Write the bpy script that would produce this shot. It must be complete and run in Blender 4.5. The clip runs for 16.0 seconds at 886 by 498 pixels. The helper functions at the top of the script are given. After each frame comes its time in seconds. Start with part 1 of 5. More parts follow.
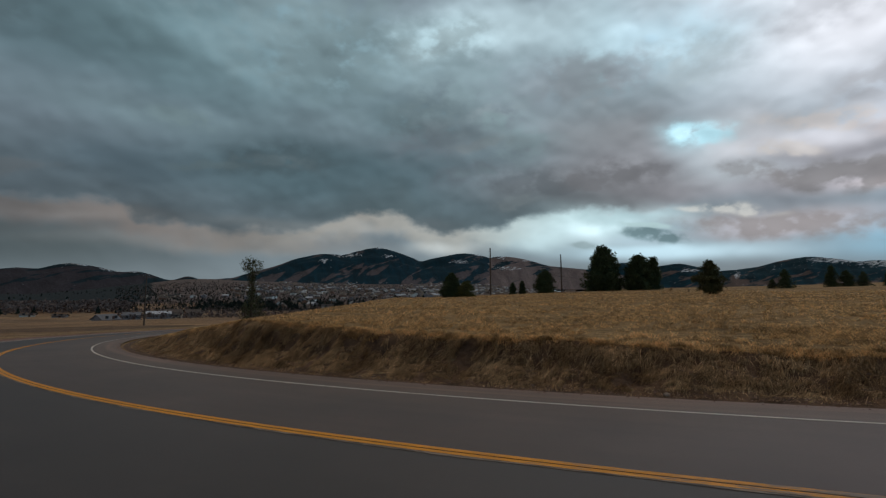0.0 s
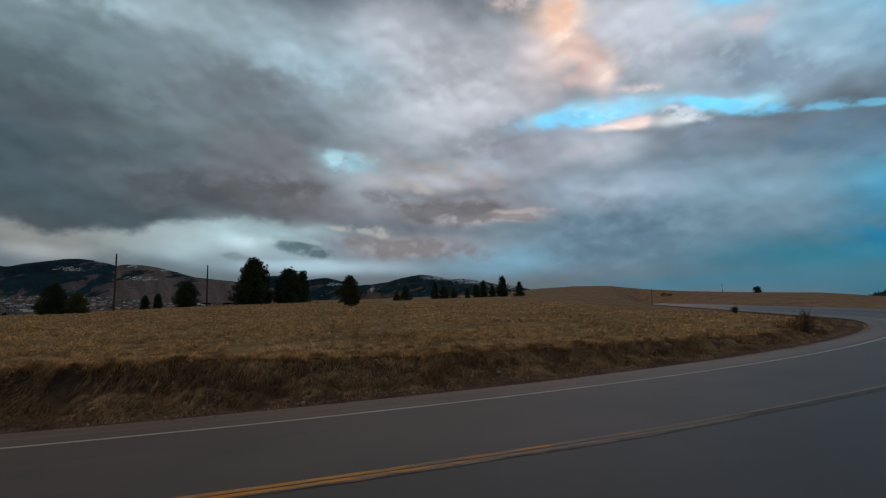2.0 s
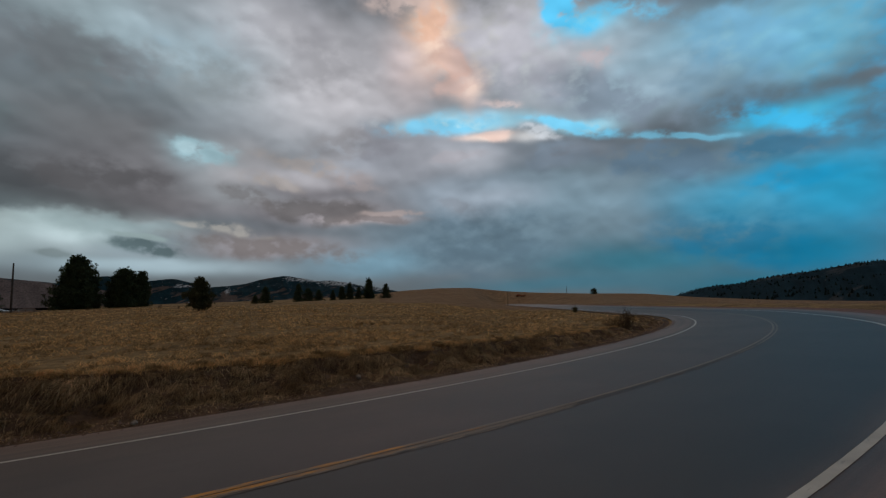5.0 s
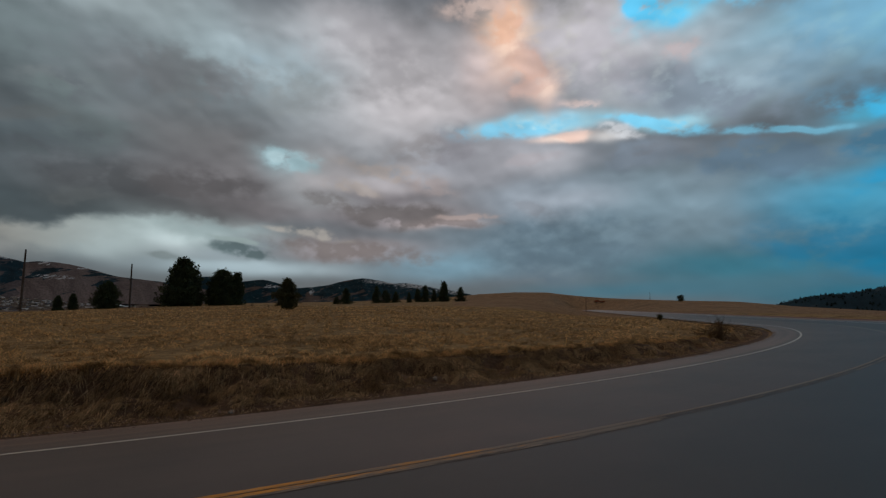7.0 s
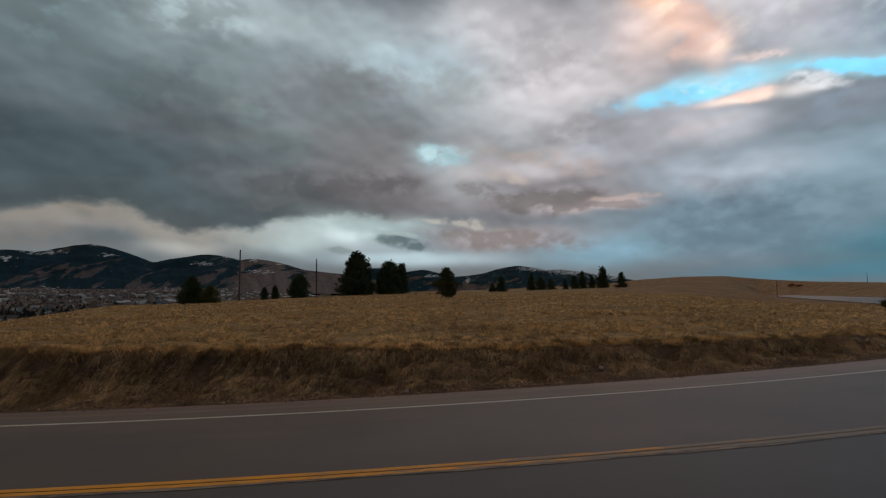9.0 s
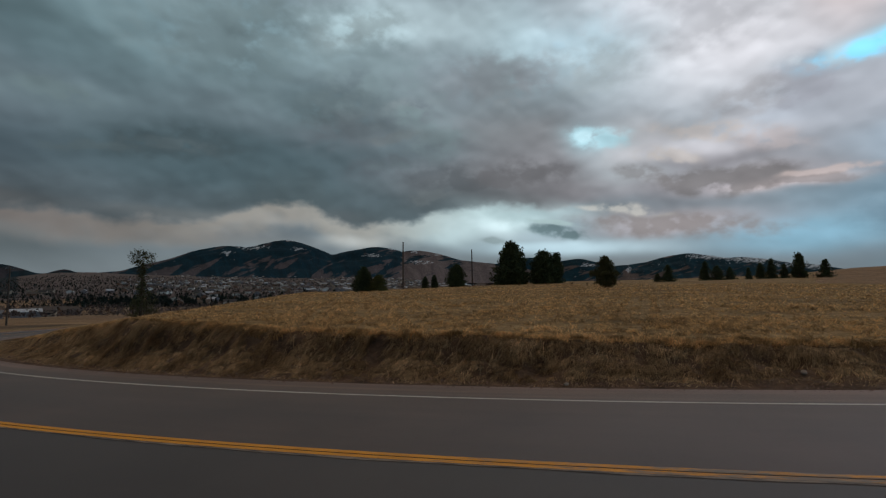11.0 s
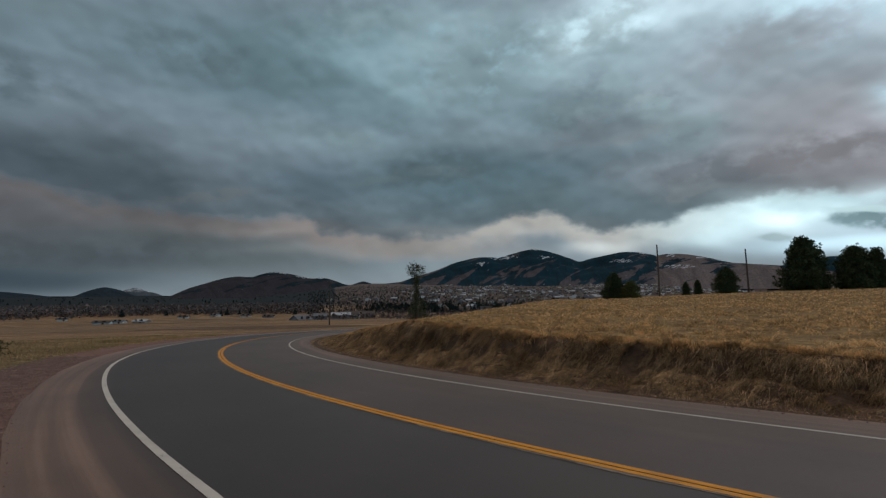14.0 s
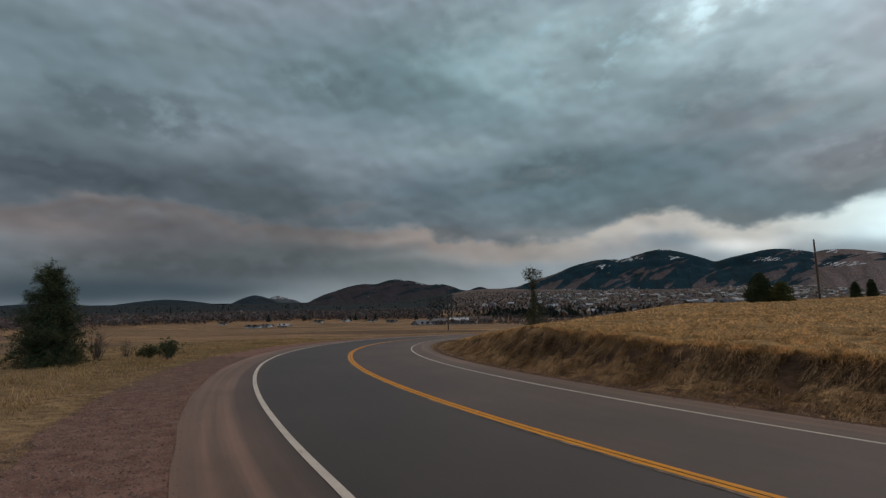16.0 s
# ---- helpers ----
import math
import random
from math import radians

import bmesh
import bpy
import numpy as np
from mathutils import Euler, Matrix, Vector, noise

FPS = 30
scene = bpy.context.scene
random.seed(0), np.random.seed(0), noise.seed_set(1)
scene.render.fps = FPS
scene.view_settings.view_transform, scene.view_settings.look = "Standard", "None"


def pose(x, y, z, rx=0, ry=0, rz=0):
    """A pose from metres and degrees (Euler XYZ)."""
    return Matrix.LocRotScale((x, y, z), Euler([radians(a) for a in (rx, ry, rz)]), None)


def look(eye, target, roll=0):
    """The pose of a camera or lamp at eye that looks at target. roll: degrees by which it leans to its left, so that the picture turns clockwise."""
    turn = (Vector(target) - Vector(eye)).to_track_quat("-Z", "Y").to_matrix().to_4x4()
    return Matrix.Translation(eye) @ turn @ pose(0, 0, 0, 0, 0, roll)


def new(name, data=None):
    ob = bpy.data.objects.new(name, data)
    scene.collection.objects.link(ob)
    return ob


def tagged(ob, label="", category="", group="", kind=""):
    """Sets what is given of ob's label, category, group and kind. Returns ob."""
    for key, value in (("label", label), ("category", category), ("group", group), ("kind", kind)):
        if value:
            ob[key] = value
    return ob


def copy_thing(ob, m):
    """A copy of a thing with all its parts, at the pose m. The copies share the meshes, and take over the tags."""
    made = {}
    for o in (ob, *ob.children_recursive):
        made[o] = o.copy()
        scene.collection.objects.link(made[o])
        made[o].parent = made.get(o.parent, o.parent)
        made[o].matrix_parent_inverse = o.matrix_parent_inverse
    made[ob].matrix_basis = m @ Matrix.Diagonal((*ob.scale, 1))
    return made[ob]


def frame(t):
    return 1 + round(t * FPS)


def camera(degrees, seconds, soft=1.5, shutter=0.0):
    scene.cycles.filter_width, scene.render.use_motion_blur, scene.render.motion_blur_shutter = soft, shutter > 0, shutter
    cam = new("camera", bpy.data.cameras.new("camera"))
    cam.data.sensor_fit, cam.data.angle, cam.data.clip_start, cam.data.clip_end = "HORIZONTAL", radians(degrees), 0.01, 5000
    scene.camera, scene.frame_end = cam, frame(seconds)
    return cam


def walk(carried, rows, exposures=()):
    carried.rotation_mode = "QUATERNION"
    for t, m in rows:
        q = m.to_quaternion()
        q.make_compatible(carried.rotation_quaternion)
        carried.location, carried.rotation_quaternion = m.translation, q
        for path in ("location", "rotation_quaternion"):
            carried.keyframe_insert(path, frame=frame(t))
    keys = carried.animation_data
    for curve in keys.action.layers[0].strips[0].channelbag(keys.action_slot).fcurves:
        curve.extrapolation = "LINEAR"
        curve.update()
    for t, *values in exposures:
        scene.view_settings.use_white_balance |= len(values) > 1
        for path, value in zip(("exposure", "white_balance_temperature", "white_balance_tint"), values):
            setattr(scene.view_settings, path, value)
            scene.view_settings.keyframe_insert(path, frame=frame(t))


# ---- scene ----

# ---------------------------------------------------------------- camera
ROWS = [
    (0, -0.001, -0.000, 1.650, 0.00, 5.00, 0.43),
    (0.5, 0.032, -0.051, 1.660, -7.77, 5.52, 0.15),
    (1, 0.060, -0.078, 1.657, -14.73, 5.40, -0.14),
    (1.5, 0.065, -0.059, 1.655, -26.32, 5.25, 0.28),
    (2, 0.124, -0.015, 1.660, -39.79, 6.57, -0.29),
    (2.5, 0.157, -0.067, 1.671, -46.67, 6.54, 0.37),
    (3, 0.181, -0.143, 1.676, -53.68, 7.02, -0.15),
    (3.2, 0.189, -0.158, 1.686, -55.38, 6.55, -0.67),
    (5.3, 0.135, -0.178, 1.710, -55.50, 6.66, -0.89),
    (5.5, 0.133, -0.174, 1.710, -55.04, 6.56, -0.83),
    (6, 0.127, -0.168, 1.713, -53.40, 6.74, -0.57),
    (6.5, 0.121, -0.160, 1.716, -50.78, 7.19, -0.32),
    (7, 0.118, -0.136, 1.705, -46.60, 7.11, 0.35),
    (7.5, 0.096, -0.119, 1.705, -42.54, 6.89, 0.42),
    (8, 0.046, -0.084, 1.697, -40.19, 6.43, -0.27),
    (8.5, 0.041, -0.049, 1.702, -35.64, 5.60, -0.36),
    (9, 0.068, -0.021, 1.702, -28.47, 5.58, -0.13),
    (9.5, 0.074, -0.017, 1.707, -22.52, 5.61, -0.10),
    (9.7, 0.074, -0.014, 1.709, -20.47, 5.44, -0.03),
    (11.8, 0.050, 0.171, 1.648, -5.22, 4.23, -0.00),
    (12, 0.058, 0.161, 1.627, -3.56, 4.30, -0.09),
    (12.5, 0.016, 0.170, 1.634, 5.05, 4.40, 0.16),
    (13, 0.025, 0.189, 1.621, 10.41, 4.52, -0.10),
    (13.5, 0.032, 0.218, 1.640, 14.64, 4.66, 0.07),
    (14, 0.023, 0.222, 1.629, 18.43, 5.19, -0.14),
    (14.5, -0.002, 0.257, 1.629, 21.61, 5.65, -0.70),
    (15, -0.017, 0.293, 1.621, 26.01, 6.07, -1.04),
    (15.5, -0.037, 0.295, 1.626, 29.00, 5.92, -1.12),
    (16, -0.038, 0.329, 1.638, 32.11, 5.89, -0.69),
]


def stance(x, y, z, yaw, pitch, roll):
    """A pose from a place, a turn to the left, a tilt up and a lean, in degrees."""
    yaw, pitch = radians(yaw), radians(pitch)
    way = (-math.sin(yaw) * math.cos(pitch), math.cos(yaw) * math.cos(pitch), math.sin(pitch))
    return look((x, y, z), (x + way[0], y + way[1], z + way[2]), roll)


cam = camera(85.2, 16.0, soft=1.3)
# the clip's camera darkens its picture towards the bright east and drifts between cool and warm
TONES = [(0.0, 0.09, 6100, 5), (1.5, -0.27, 5980, 5), (3.0, -0.62, 5980, 6), (5.5, -0.65, 6420, 9), (7.0, -0.65, 6550, 10), (9.0, -0.3, 6600, 10),
         (12.0, 0.06, 6000, 5), (12.5, 0.18, 5950, 5), (14.5, 0.38, 6150, 7), (16.0, 0.52, 6350, 9)]
walk(cam, [(row[0], stance(*row[1:])) for row in ROWS], TONES)

# ---------------------------------------------------------------- sky and light
EYE = 1.65


def lin(r, g, b):
    """A colour given as the eight bits of a screen, made linear."""
    return tuple((c / 255 / 12.92) if c < 10 else ((c / 255 + 0.055) / 1.055) ** 2.4 for c in (r, g, b))


world = bpy.data.worlds.new("cloudy_evening_sky")
scene.world = world
world.use_nodes = True
wn, wl = world.node_tree.nodes, world.node_tree.links
wn.clear()


def wput(kind, operation="", use_clamp=False, data_type="", interpolation_type="", clamp=True):
    node = wn.new(kind)
    if operation:
        node.operation = operation
    if use_clamp:
        node.use_clamp = True
    if data_type:
        node.data_type = data_type
    if interpolation_type:
        node.interpolation_type = interpolation_type
    if not clamp:
        node.clamp = False
    return node


def wmath(op, a, b=None, clamp=False):
    node = wput("ShaderNodeMath", operation=op, use_clamp=clamp)
    for n, v in enumerate((a, b)):
        if v is None:
            continue
        if isinstance(v, (int, float)):
            node.inputs[n].default_value = v
        else:
            wl.new(v, node.inputs[n])
    return node.outputs[0]


coord = wput("ShaderNodeTexCoord")
split = wput("ShaderNodeSeparateXYZ")
wl.new(coord.outputs["Generated"], split.inputs[0])
azimuth = wmath("MULTIPLY", wmath("ARCTAN2", split.outputs[0], split.outputs[1]), 180 / math.pi)
height = wmath("MULTIPLY", wmath("ARCSINE", split.outputs[2]), 180 / math.pi)

def wnoise(scale, detail, rough, vector, warp=0.0, offset=(0, 0, 0)):
    shift = wput("ShaderNodeVectorMath", operation="ADD")
    wl.new(vector, shift.inputs[0])
    shift.inputs[1].default_value = offset
    node = wput("ShaderNodeTexNoise")
    node.inputs["Scale"].default_value, node.inputs["Detail"].default_value = scale, detail
    node.inputs["Roughness"].default_value, node.inputs["Distortion"].default_value = rough, warp
    wl.new(shift.outputs[0], node.inputs["Vector"])
    return node


# folds and heaps a little wider than they are tall
deck = wput("ShaderNodeCombineXYZ")
wl.new(wmath("MULTIPLY", azimuth, 1 / 9), deck.inputs[0])
wl.new(wmath("MULTIPLY", height, 1 / 6), deck.inputs[1])
billow = wnoise(0.8, 4, 0.5, deck.outputs[0], 0.0, (3.1, 1.7, 0.4))
drift = wnoise(1.2, 2, 0.4, deck.outputs[0], 0.0, (1.3, 9.1, 4.0))
# torn edges of the single clouds
torn = wnoise(2.2, 4, 0.5, deck.outputs[0], 0.0, (5.3, 2.9, 7.7))
tear = wmath("SUBTRACT", torn.outputs["Fac"], 0.5)
shreds = wnoise(4.6, 3, 0.48, deck.outputs[0], 0.0, (8.3, 1.9, 2.7))
shred = wmath("SUBTRACT", shreds.outputs["Fac"], 0.5)

# azimuth and height, ruffled, so that no patch of cloud has a clean rim
flat = wput("ShaderNodeCombineXYZ")
wl.new(azimuth, flat.inputs[0])
wl.new(height, flat.inputs[1])
ruffle = wput("ShaderNodeVectorMath", operation="MULTIPLY_ADD")
wl.new(drift.outputs["Color"], ruffle.inputs[0])
ruffle.inputs[1].default_value, ruffle.inputs[2].default_value = (4.6, 3.0, 0), (-2.3, -1.5, 0)
# less so in the level banks near the horizon
still = wput("ShaderNodeMapRange")
wl.new(height, still.inputs[0])
for n, v in ((1, 1.0), (2, 10.0), (3, 0.3), (4, 1.0)):
    still.inputs[n].default_value = v
eased = wput("ShaderNodeVectorMath", operation="SCALE")
wl.new(ruffle.outputs[0], eased.inputs[0])
wl.new(still.outputs[0], eased.inputs["Scale"])
place = wput("ShaderNodeVectorMath", operation="ADD")
wl.new(flat.outputs[0], place.inputs[0])
wl.new(eased.outputs[0], place.inputs[1])

sky = wput("ShaderNodeTexSky")
sky.sky_type, sky.sun_disc, sky.sun_elevation, sky.sun_rotation = "NISHITA", False, radians(63), radians(11)
thin = wput("ShaderNodeVectorMath", operation="MULTIPLY")
wl.new(sky.outputs[0], thin.inputs[0])
thin.inputs[1].default_value = (0.07, 0.07, 0.07)


def wmix(base, colour, factor):
    node = wput("ShaderNodeMix", data_type="RGBA")
    for v, socket in ((factor, node.inputs[0]), (base, node.inputs[6]), (colour, node.inputs[7])):
        if isinstance(v, (int, float)):
            socket.default_value = v
        elif isinstance(v, tuple):
            socket.default_value = (*v, 1)
        else:
            wl.new(v, socket)
    return node.outputs[2]


shade = wmix(thin.outputs[0], lin(118, 124, 130), 0.93)


def cloud(az, el, wide, tall, colour, amount=0.82, sharp=1.25):
    """A soft mass of cloud, or a gap between masses, round an azimuth and a height, in degrees, in its own brightness."""
    global shade
    off = wput("ShaderNodeVectorMath", operation="MULTIPLY_ADD")
    wl.new(place.outputs[0], off.inputs[0])
    off.inputs[1].default_value = (1 / wide, 1 / tall, 0)
    off.inputs[2].default_value = (-az / wide, -el / tall, 0)
    dot = wput("ShaderNodeVectorMath", operation="DOT_PRODUCT")
    wl.new(off.outputs[0], dot.inputs[0])
    wl.new(off.outputs[0], dot.inputs[1])
    far = wmath("POWER", dot.outputs["Value"], sharp)
    shade = wmix(shade, lin(*colour), wmath("MULTIPLY", wmath("POWER", 0.3679, far), amount))


def puff(az, el, wide, tall, tilt, colour, amount, soft):
    """One cloud, rim or gap with a torn edge: its half sizes and lean in degrees, soft from 0.1 (crisp) to 0.4 (misty)."""
    global shade
    c, d = math.cos(radians(tilt)), math.sin(radians(tilt))
    soft = soft if tall > 1.3 else 1.5 * soft
    reach = []
    for kx, ky in ((c / wide, d / wide), (-d / tall, c / tall)):
        dot = wput("ShaderNodeVectorMath", operation="DOT_PRODUCT")
        wl.new(place.outputs[0], dot.inputs[0])
        dot.inputs[1].default_value = (kx, ky, 0)
        reach.append(wmath("SUBTRACT", dot.outputs["Value"], kx * az + ky * el))
    far = wmath("ADD", wmath("MULTIPLY", reach[0], reach[0]), wmath("MULTIPLY", reach[1], reach[1]))
    body = wmath("MULTIPLY", wmath("POWER", 0.3679, far), wmath("ADD", wmath("MULTIPLY", wmath("ADD", tear, shred) if tall > 1.3 else shred, 3.0 if tall > 1.3 else 4.5), 1.0))
    edge = wput("ShaderNodeMapRange", interpolation_type="SMOOTHSTEP")
    wl.new(body, edge.inputs[0])
    for n, v in ((1, max(0.03, 0.40 - 1.8 * soft)), (2, 0.44 + 2.0 * soft), (3, 0.0), (4, amount)):
        edge.inputs[n].default_value = v
    shade = wmix(shade, lin(*colour), edge.outputs[0])


# the great masses first, then the smaller folds, the gaps and the sunset's glow
cloud(-19.5, 21.6, 14.1, 8.42, (110, 128, 134))
cloud(-7.3, 19.0, 18.5, 9.18, (112, 122, 128))
cloud(-72.0, 22.3, 14.2, 7.78, (92, 106, 112))
cloud(-30.2, 24.2, 14.5, 4.85, (100, 115, 121))
cloud(17.1, 23.0, 11.1, 6.12, (139, 135, 138))
cloud(1.8, 12.2, 19.9, 5.49, (100, 110, 117))
cloud(-44.5, 24.4, 16.6, 6.65, (92, 108, 114))
cloud(36.5, 23.4, 12.9, 7.30, (203, 213, 222))
cloud(-22.1, 12.4, 16.8, 4.01, (82, 95, 101))
cloud(58.9, 10.1, 7.9, 5.89, (152, 174, 192))
cloud(72.7, 10.6, 13.9, 5.56, (152, 182, 199))
cloud(13.2, 21.1, 12.7, 6.10, (130, 140, 146))
cloud(-73.1, 13.6, 9.9, 3.75, (69, 77, 82))
cloud(0.7, 26.1, 12.5, 3.73, (160, 179, 185))
cloud(11.2, 24.0, 11.0, 6.70, (136, 143, 150))
cloud(42.6, 24.4, 10.9, 6.69, (237, 231, 235))
cloud(-53.8, 12.6, 14.8, 4.24, (69, 77, 82))
cloud(85.3, 25.4, 11.9, 3.89, (169, 237, 267))
cloud(-28.6, 27.0, 13.1, 5.10, (99, 116, 121))
cloud(95.7, 10.2, 6.4, 5.08, (24, 196, 249))
cloud(-7.1, 11.4, 17.8, 3.63, (89, 106, 113))
cloud(18.9, 16.7, 10.8, 3.30, (140, 136, 138))
cloud(66.9, 26.6, 11.0, 5.08, (232, 237, 244))
cloud(-16.9, 26.0, 10.0, 3.61, (134, 153, 159), 0.86)
cloud(23.8, 27.1, 10.5, 3.63, (177, 196, 203), 0.86)
cloud(-64.2, 3.7, 16.3, 1.90, (72, 76, 79), 0.86)
cloud(63.6, 30.3, 11.7, 3.74, (240, 237, 238), 0.86)
cloud(34.6, 29.3, 10.5, 3.61, (223, 219, 224), 0.86)
cloud(17.8, 12.8, 9.8, 2.67, (125, 122, 126), 0.86)
cloud(-16.9, 27.3, 8.8, 4.40, (137, 157, 165), 0.86)
cloud(94.9, 24.0, 6.6, 3.16, (149, 227, 257), 0.86)
cloud(-70.8, 1.1, 11.9, 1.86, (43, 53, 61), 0.86)
cloud(9.7, 13.6, 11.4, 4.01, (103, 116, 123), 0.86)
cloud(-34.0, 12.2, 7.4, 2.86, (80, 91, 99), 0.86)
cloud(-40.8, 4.2, 14.1, 2.91, (79, 84, 85), 0.86)
cloud(7.7, 29.7, 11.3, 3.06, (201, 214, 220), 0.86)
cloud(-14.3, 14.4, 12.5, 2.80, (77, 91, 97), 0.86)
cloud(86.8, 10.4, 6.7, 3.82, (82, 186, 226), 0.86)
cloud(59.5, 7.2, 13.5, 3.00, (133, 160, 176), 0.86)
cloud(79.5, 23.1, 9.1, 3.14, (189, 214, 230), 0.86)
cloud(78.3, 4.5, 12.7, 2.42, (62, 139, 162), 0.86)
cloud(14.8, 11.8, 11.3, 3.33, (132, 132, 136), 0.86)
cloud(93.2, 4.4, 7.5, 2.36, (14, 141, 181), 0.86)
cloud(89.9, 1.4, 13.1, 1.47, (42, 128, 154), 0.86)
cloud(47.1, 16.2, 7.4, 3.25, (201, 205, 215), 0.86)
cloud(52.5, 17.9, 8.4, 2.44, (201, 208, 221), 0.86)
cloud(-1.6, 21.0, 6.7, 3.89, (105, 112, 118), 0.86)
cloud(-64.3, 5.4, 16.3, 1.28, (81, 81, 84), 0.86)
cloud(-50.4, 6.0, 12.6, 2.06, (74, 79, 81), 0.86)
cloud(-61.9, 7.6, 11.5, 1.83, (78, 74, 76), 0.86)
cloud(21.6, 13.5, 7.7, 4.05, (152, 147, 151), 0.86)
cloud(27.2, 26.5, 7.0, 3.90, (198, 217, 228), 0.86)
cloud(41.1, 12.1, 8.7, 2.78, (180, 178, 184), 0.86)
cloud(-60.1, 1.3, 11.7, 1.58, (51, 60, 67), 0.86)
cloud(52.9, 17.9, 7.0, 3.61, (179, 180, 188), 0.86)
cloud(-16.3, 5.0, 9.1, 1.13, (133, 135, 137), 0.85)
cloud(84.5, 15.2, 8.3, 1.56, (128, 151, 165), 0.85)
cloud(43.8, 5.0, 7.2, 1.94, (141, 170, 186), 0.85)
cloud(-4.6, 20.4, 6.3, 2.56, (110, 126, 132), 0.85)
cloud(52.3, 27.8, 4.4, 3.68, (251, 229, 227), 0.85)
cloud(-72.0, 7.3, 6.7, 1.20, (99, 91, 91), 0.85)
cloud(-55.3, 3.3, 10.2, 1.29, (69, 74, 78), 0.85)
cloud(-24.5, 4.9, 13.4, 0.80, (128, 126, 125), 0.85)
cloud(92.5, 17.6, 5.5, 1.41, (100, 233, 275), 0.85)
cloud(17.5, 7.7, 7.8, 1.97, (267, 284, 287), 0.85)
cloud(59.6, 12.6, 7.1, 2.09, (195, 207, 221), 0.85)
cloud(69.2, 2.2, 13.2, 1.02, (85, 137, 157), 0.85)
cloud(-28.5, 17.7, 5.5, 1.44, (121, 135, 142), 0.85)
cloud(54.8, 30.6, 3.3, 3.64, (316, 272, 243), 0.85)
cloud(34.8, 6.5, 11.3, 1.09, (182, 173, 178), 0.85)
cloud(36.1, 10.3, 9.9, 1.21, (159, 153, 158), 0.85)
cloud(-0.6, 28.5, 6.5, 1.74, (188, 206, 212), 0.85)
cloud(-14.2, 7.3, 10.6, 0.69, (165, 161, 159), 0.85)
cloud(27.7, 11.5, 6.8, 1.36, (143, 137, 141), 0.85)
cloud(35.3, 7.0, 8.8, 1.20, (180, 172, 176), 0.85)
cloud(-33.6, 17.9, 8.0, 1.48, (112, 124, 130), 0.85)
cloud(31.7, 13.6, 4.1, 2.71, (201, 205, 210), 0.85)
cloud(39.5, 13.6, 8.0, 1.34, (138, 133, 138), 0.85)
cloud(24.9, 4.5, 10.5, 1.05, (215, 236, 246), 0.85)
cloud(-21.0, 5.7, 10.2, 1.04, (125, 122, 122), 0.85)
cloud(-37.8, 7.2, 11.2, 0.98, (114, 109, 109), 0.85)
cloud(3.6, 8.6, 7.8, 1.40, (105, 119, 127), 0.85)
cloud(32.0, 16.0, 3.4, 2.53, (201, 196, 199), 0.85)
cloud(38.2, 14.9, 7.9, 1.18, (212, 207, 212), 0.85)
cloud(73.1, 30.3, 4.5, 1.80, (127, 251, 293), 0.85)
cloud(48.0, 5.3, 6.3, 1.54, (145, 186, 207), 0.85)
cloud(59.2, 21.3, 8.7, 1.05, (212, 280, 304), 0.85)
cloud(70.5, 17.1, 5.4, 1.59, (137, 145, 157), 0.85)
cloud(42.7, 11.1, 6.8, 1.24, (171, 163, 167), 0.85)
cloud(-2.3, 7.6, 5.4, 1.04, (131, 136, 141), 0.85)
cloud(-35.4, 7.3, 4.9, 0.59, (138, 132, 130), 0.85)
cloud(59.1, 17.0, 4.3, 1.49, (214, 216, 225), 0.85)
cloud(86.9, 19.3, 3.2, 1.25, (119, 139, 153), 0.85)
cloud(28.1, 16.6, 3.5, 1.75, (217, 252, 263), 0.3)
cloud(10.8, 6.1, 4.1, 1.40, (208, 223, 226), 0.85)
cloud(59.3, 25.3, 1.9, 2.52, (301, 263, 243), 0.85)
cloud(0.2, 5.1, 3.7, 0.92, (215, 213, 210), 0.85)
cloud(24.2, 6.6, 4.2, 0.85, (164, 178, 187), 0.85)
cloud(93.2, 14.6, 2.2, 0.76, (113, 139, 155), 0.85)
cloud(22.3, 6.0, 3.3, 0.60, (181, 195, 204), 0.85)
cloud(72.6, 20.2, 3.3, 0.82, (204, 264, 284), 0.85)
cloud(-68.3, 10.0, 2.8, 0.50, (136, 127, 127), 0.85)
cloud(46.0, 9.9, 4.2, 0.62, (242, 224, 224), 0.85)
cloud(61.3, 19.6, 2.7, 0.60, (314, 283, 264), 0.85)
cloud(66.3, 19.3, 2.4, 0.54, (242, 240, 240), 0.85)

# the lower edge of the dark deck: how high it hangs all round, what shows below it, and its own belly
def round_about(stops):
    """A colour or height that changes with the azimuth."""
    span = wput("ShaderNodeMapRange")
    wl.new(azimuth, span.inputs[0])
    span.inputs[1].default_value, span.inputs[2].default_value = -80.0, 40.0
    node = wput("ShaderNodeValToRGB")
    while len(node.color_ramp.elements) < len(stops):
        node.color_ramp.elements.new(0.5)
    for element, (az, colour) in zip(node.color_ramp.elements, stops):
        element.position, element.color = (az + 80) / 120, (*colour, 1)
    wl.new(span.outputs[0], node.inputs[0])
    return node.outputs[0]


def wsmooth(value, low, high, start=0.0, end=1.0):
    node = wput("ShaderNodeMapRange", interpolation_type="SMOOTHSTEP")
    wl.new(value, node.inputs[0])
    for n, v in ((1, low), (2, high), (3, start), (4, end)):
        node.inputs[n].default_value = v
    return node.outputs[0]


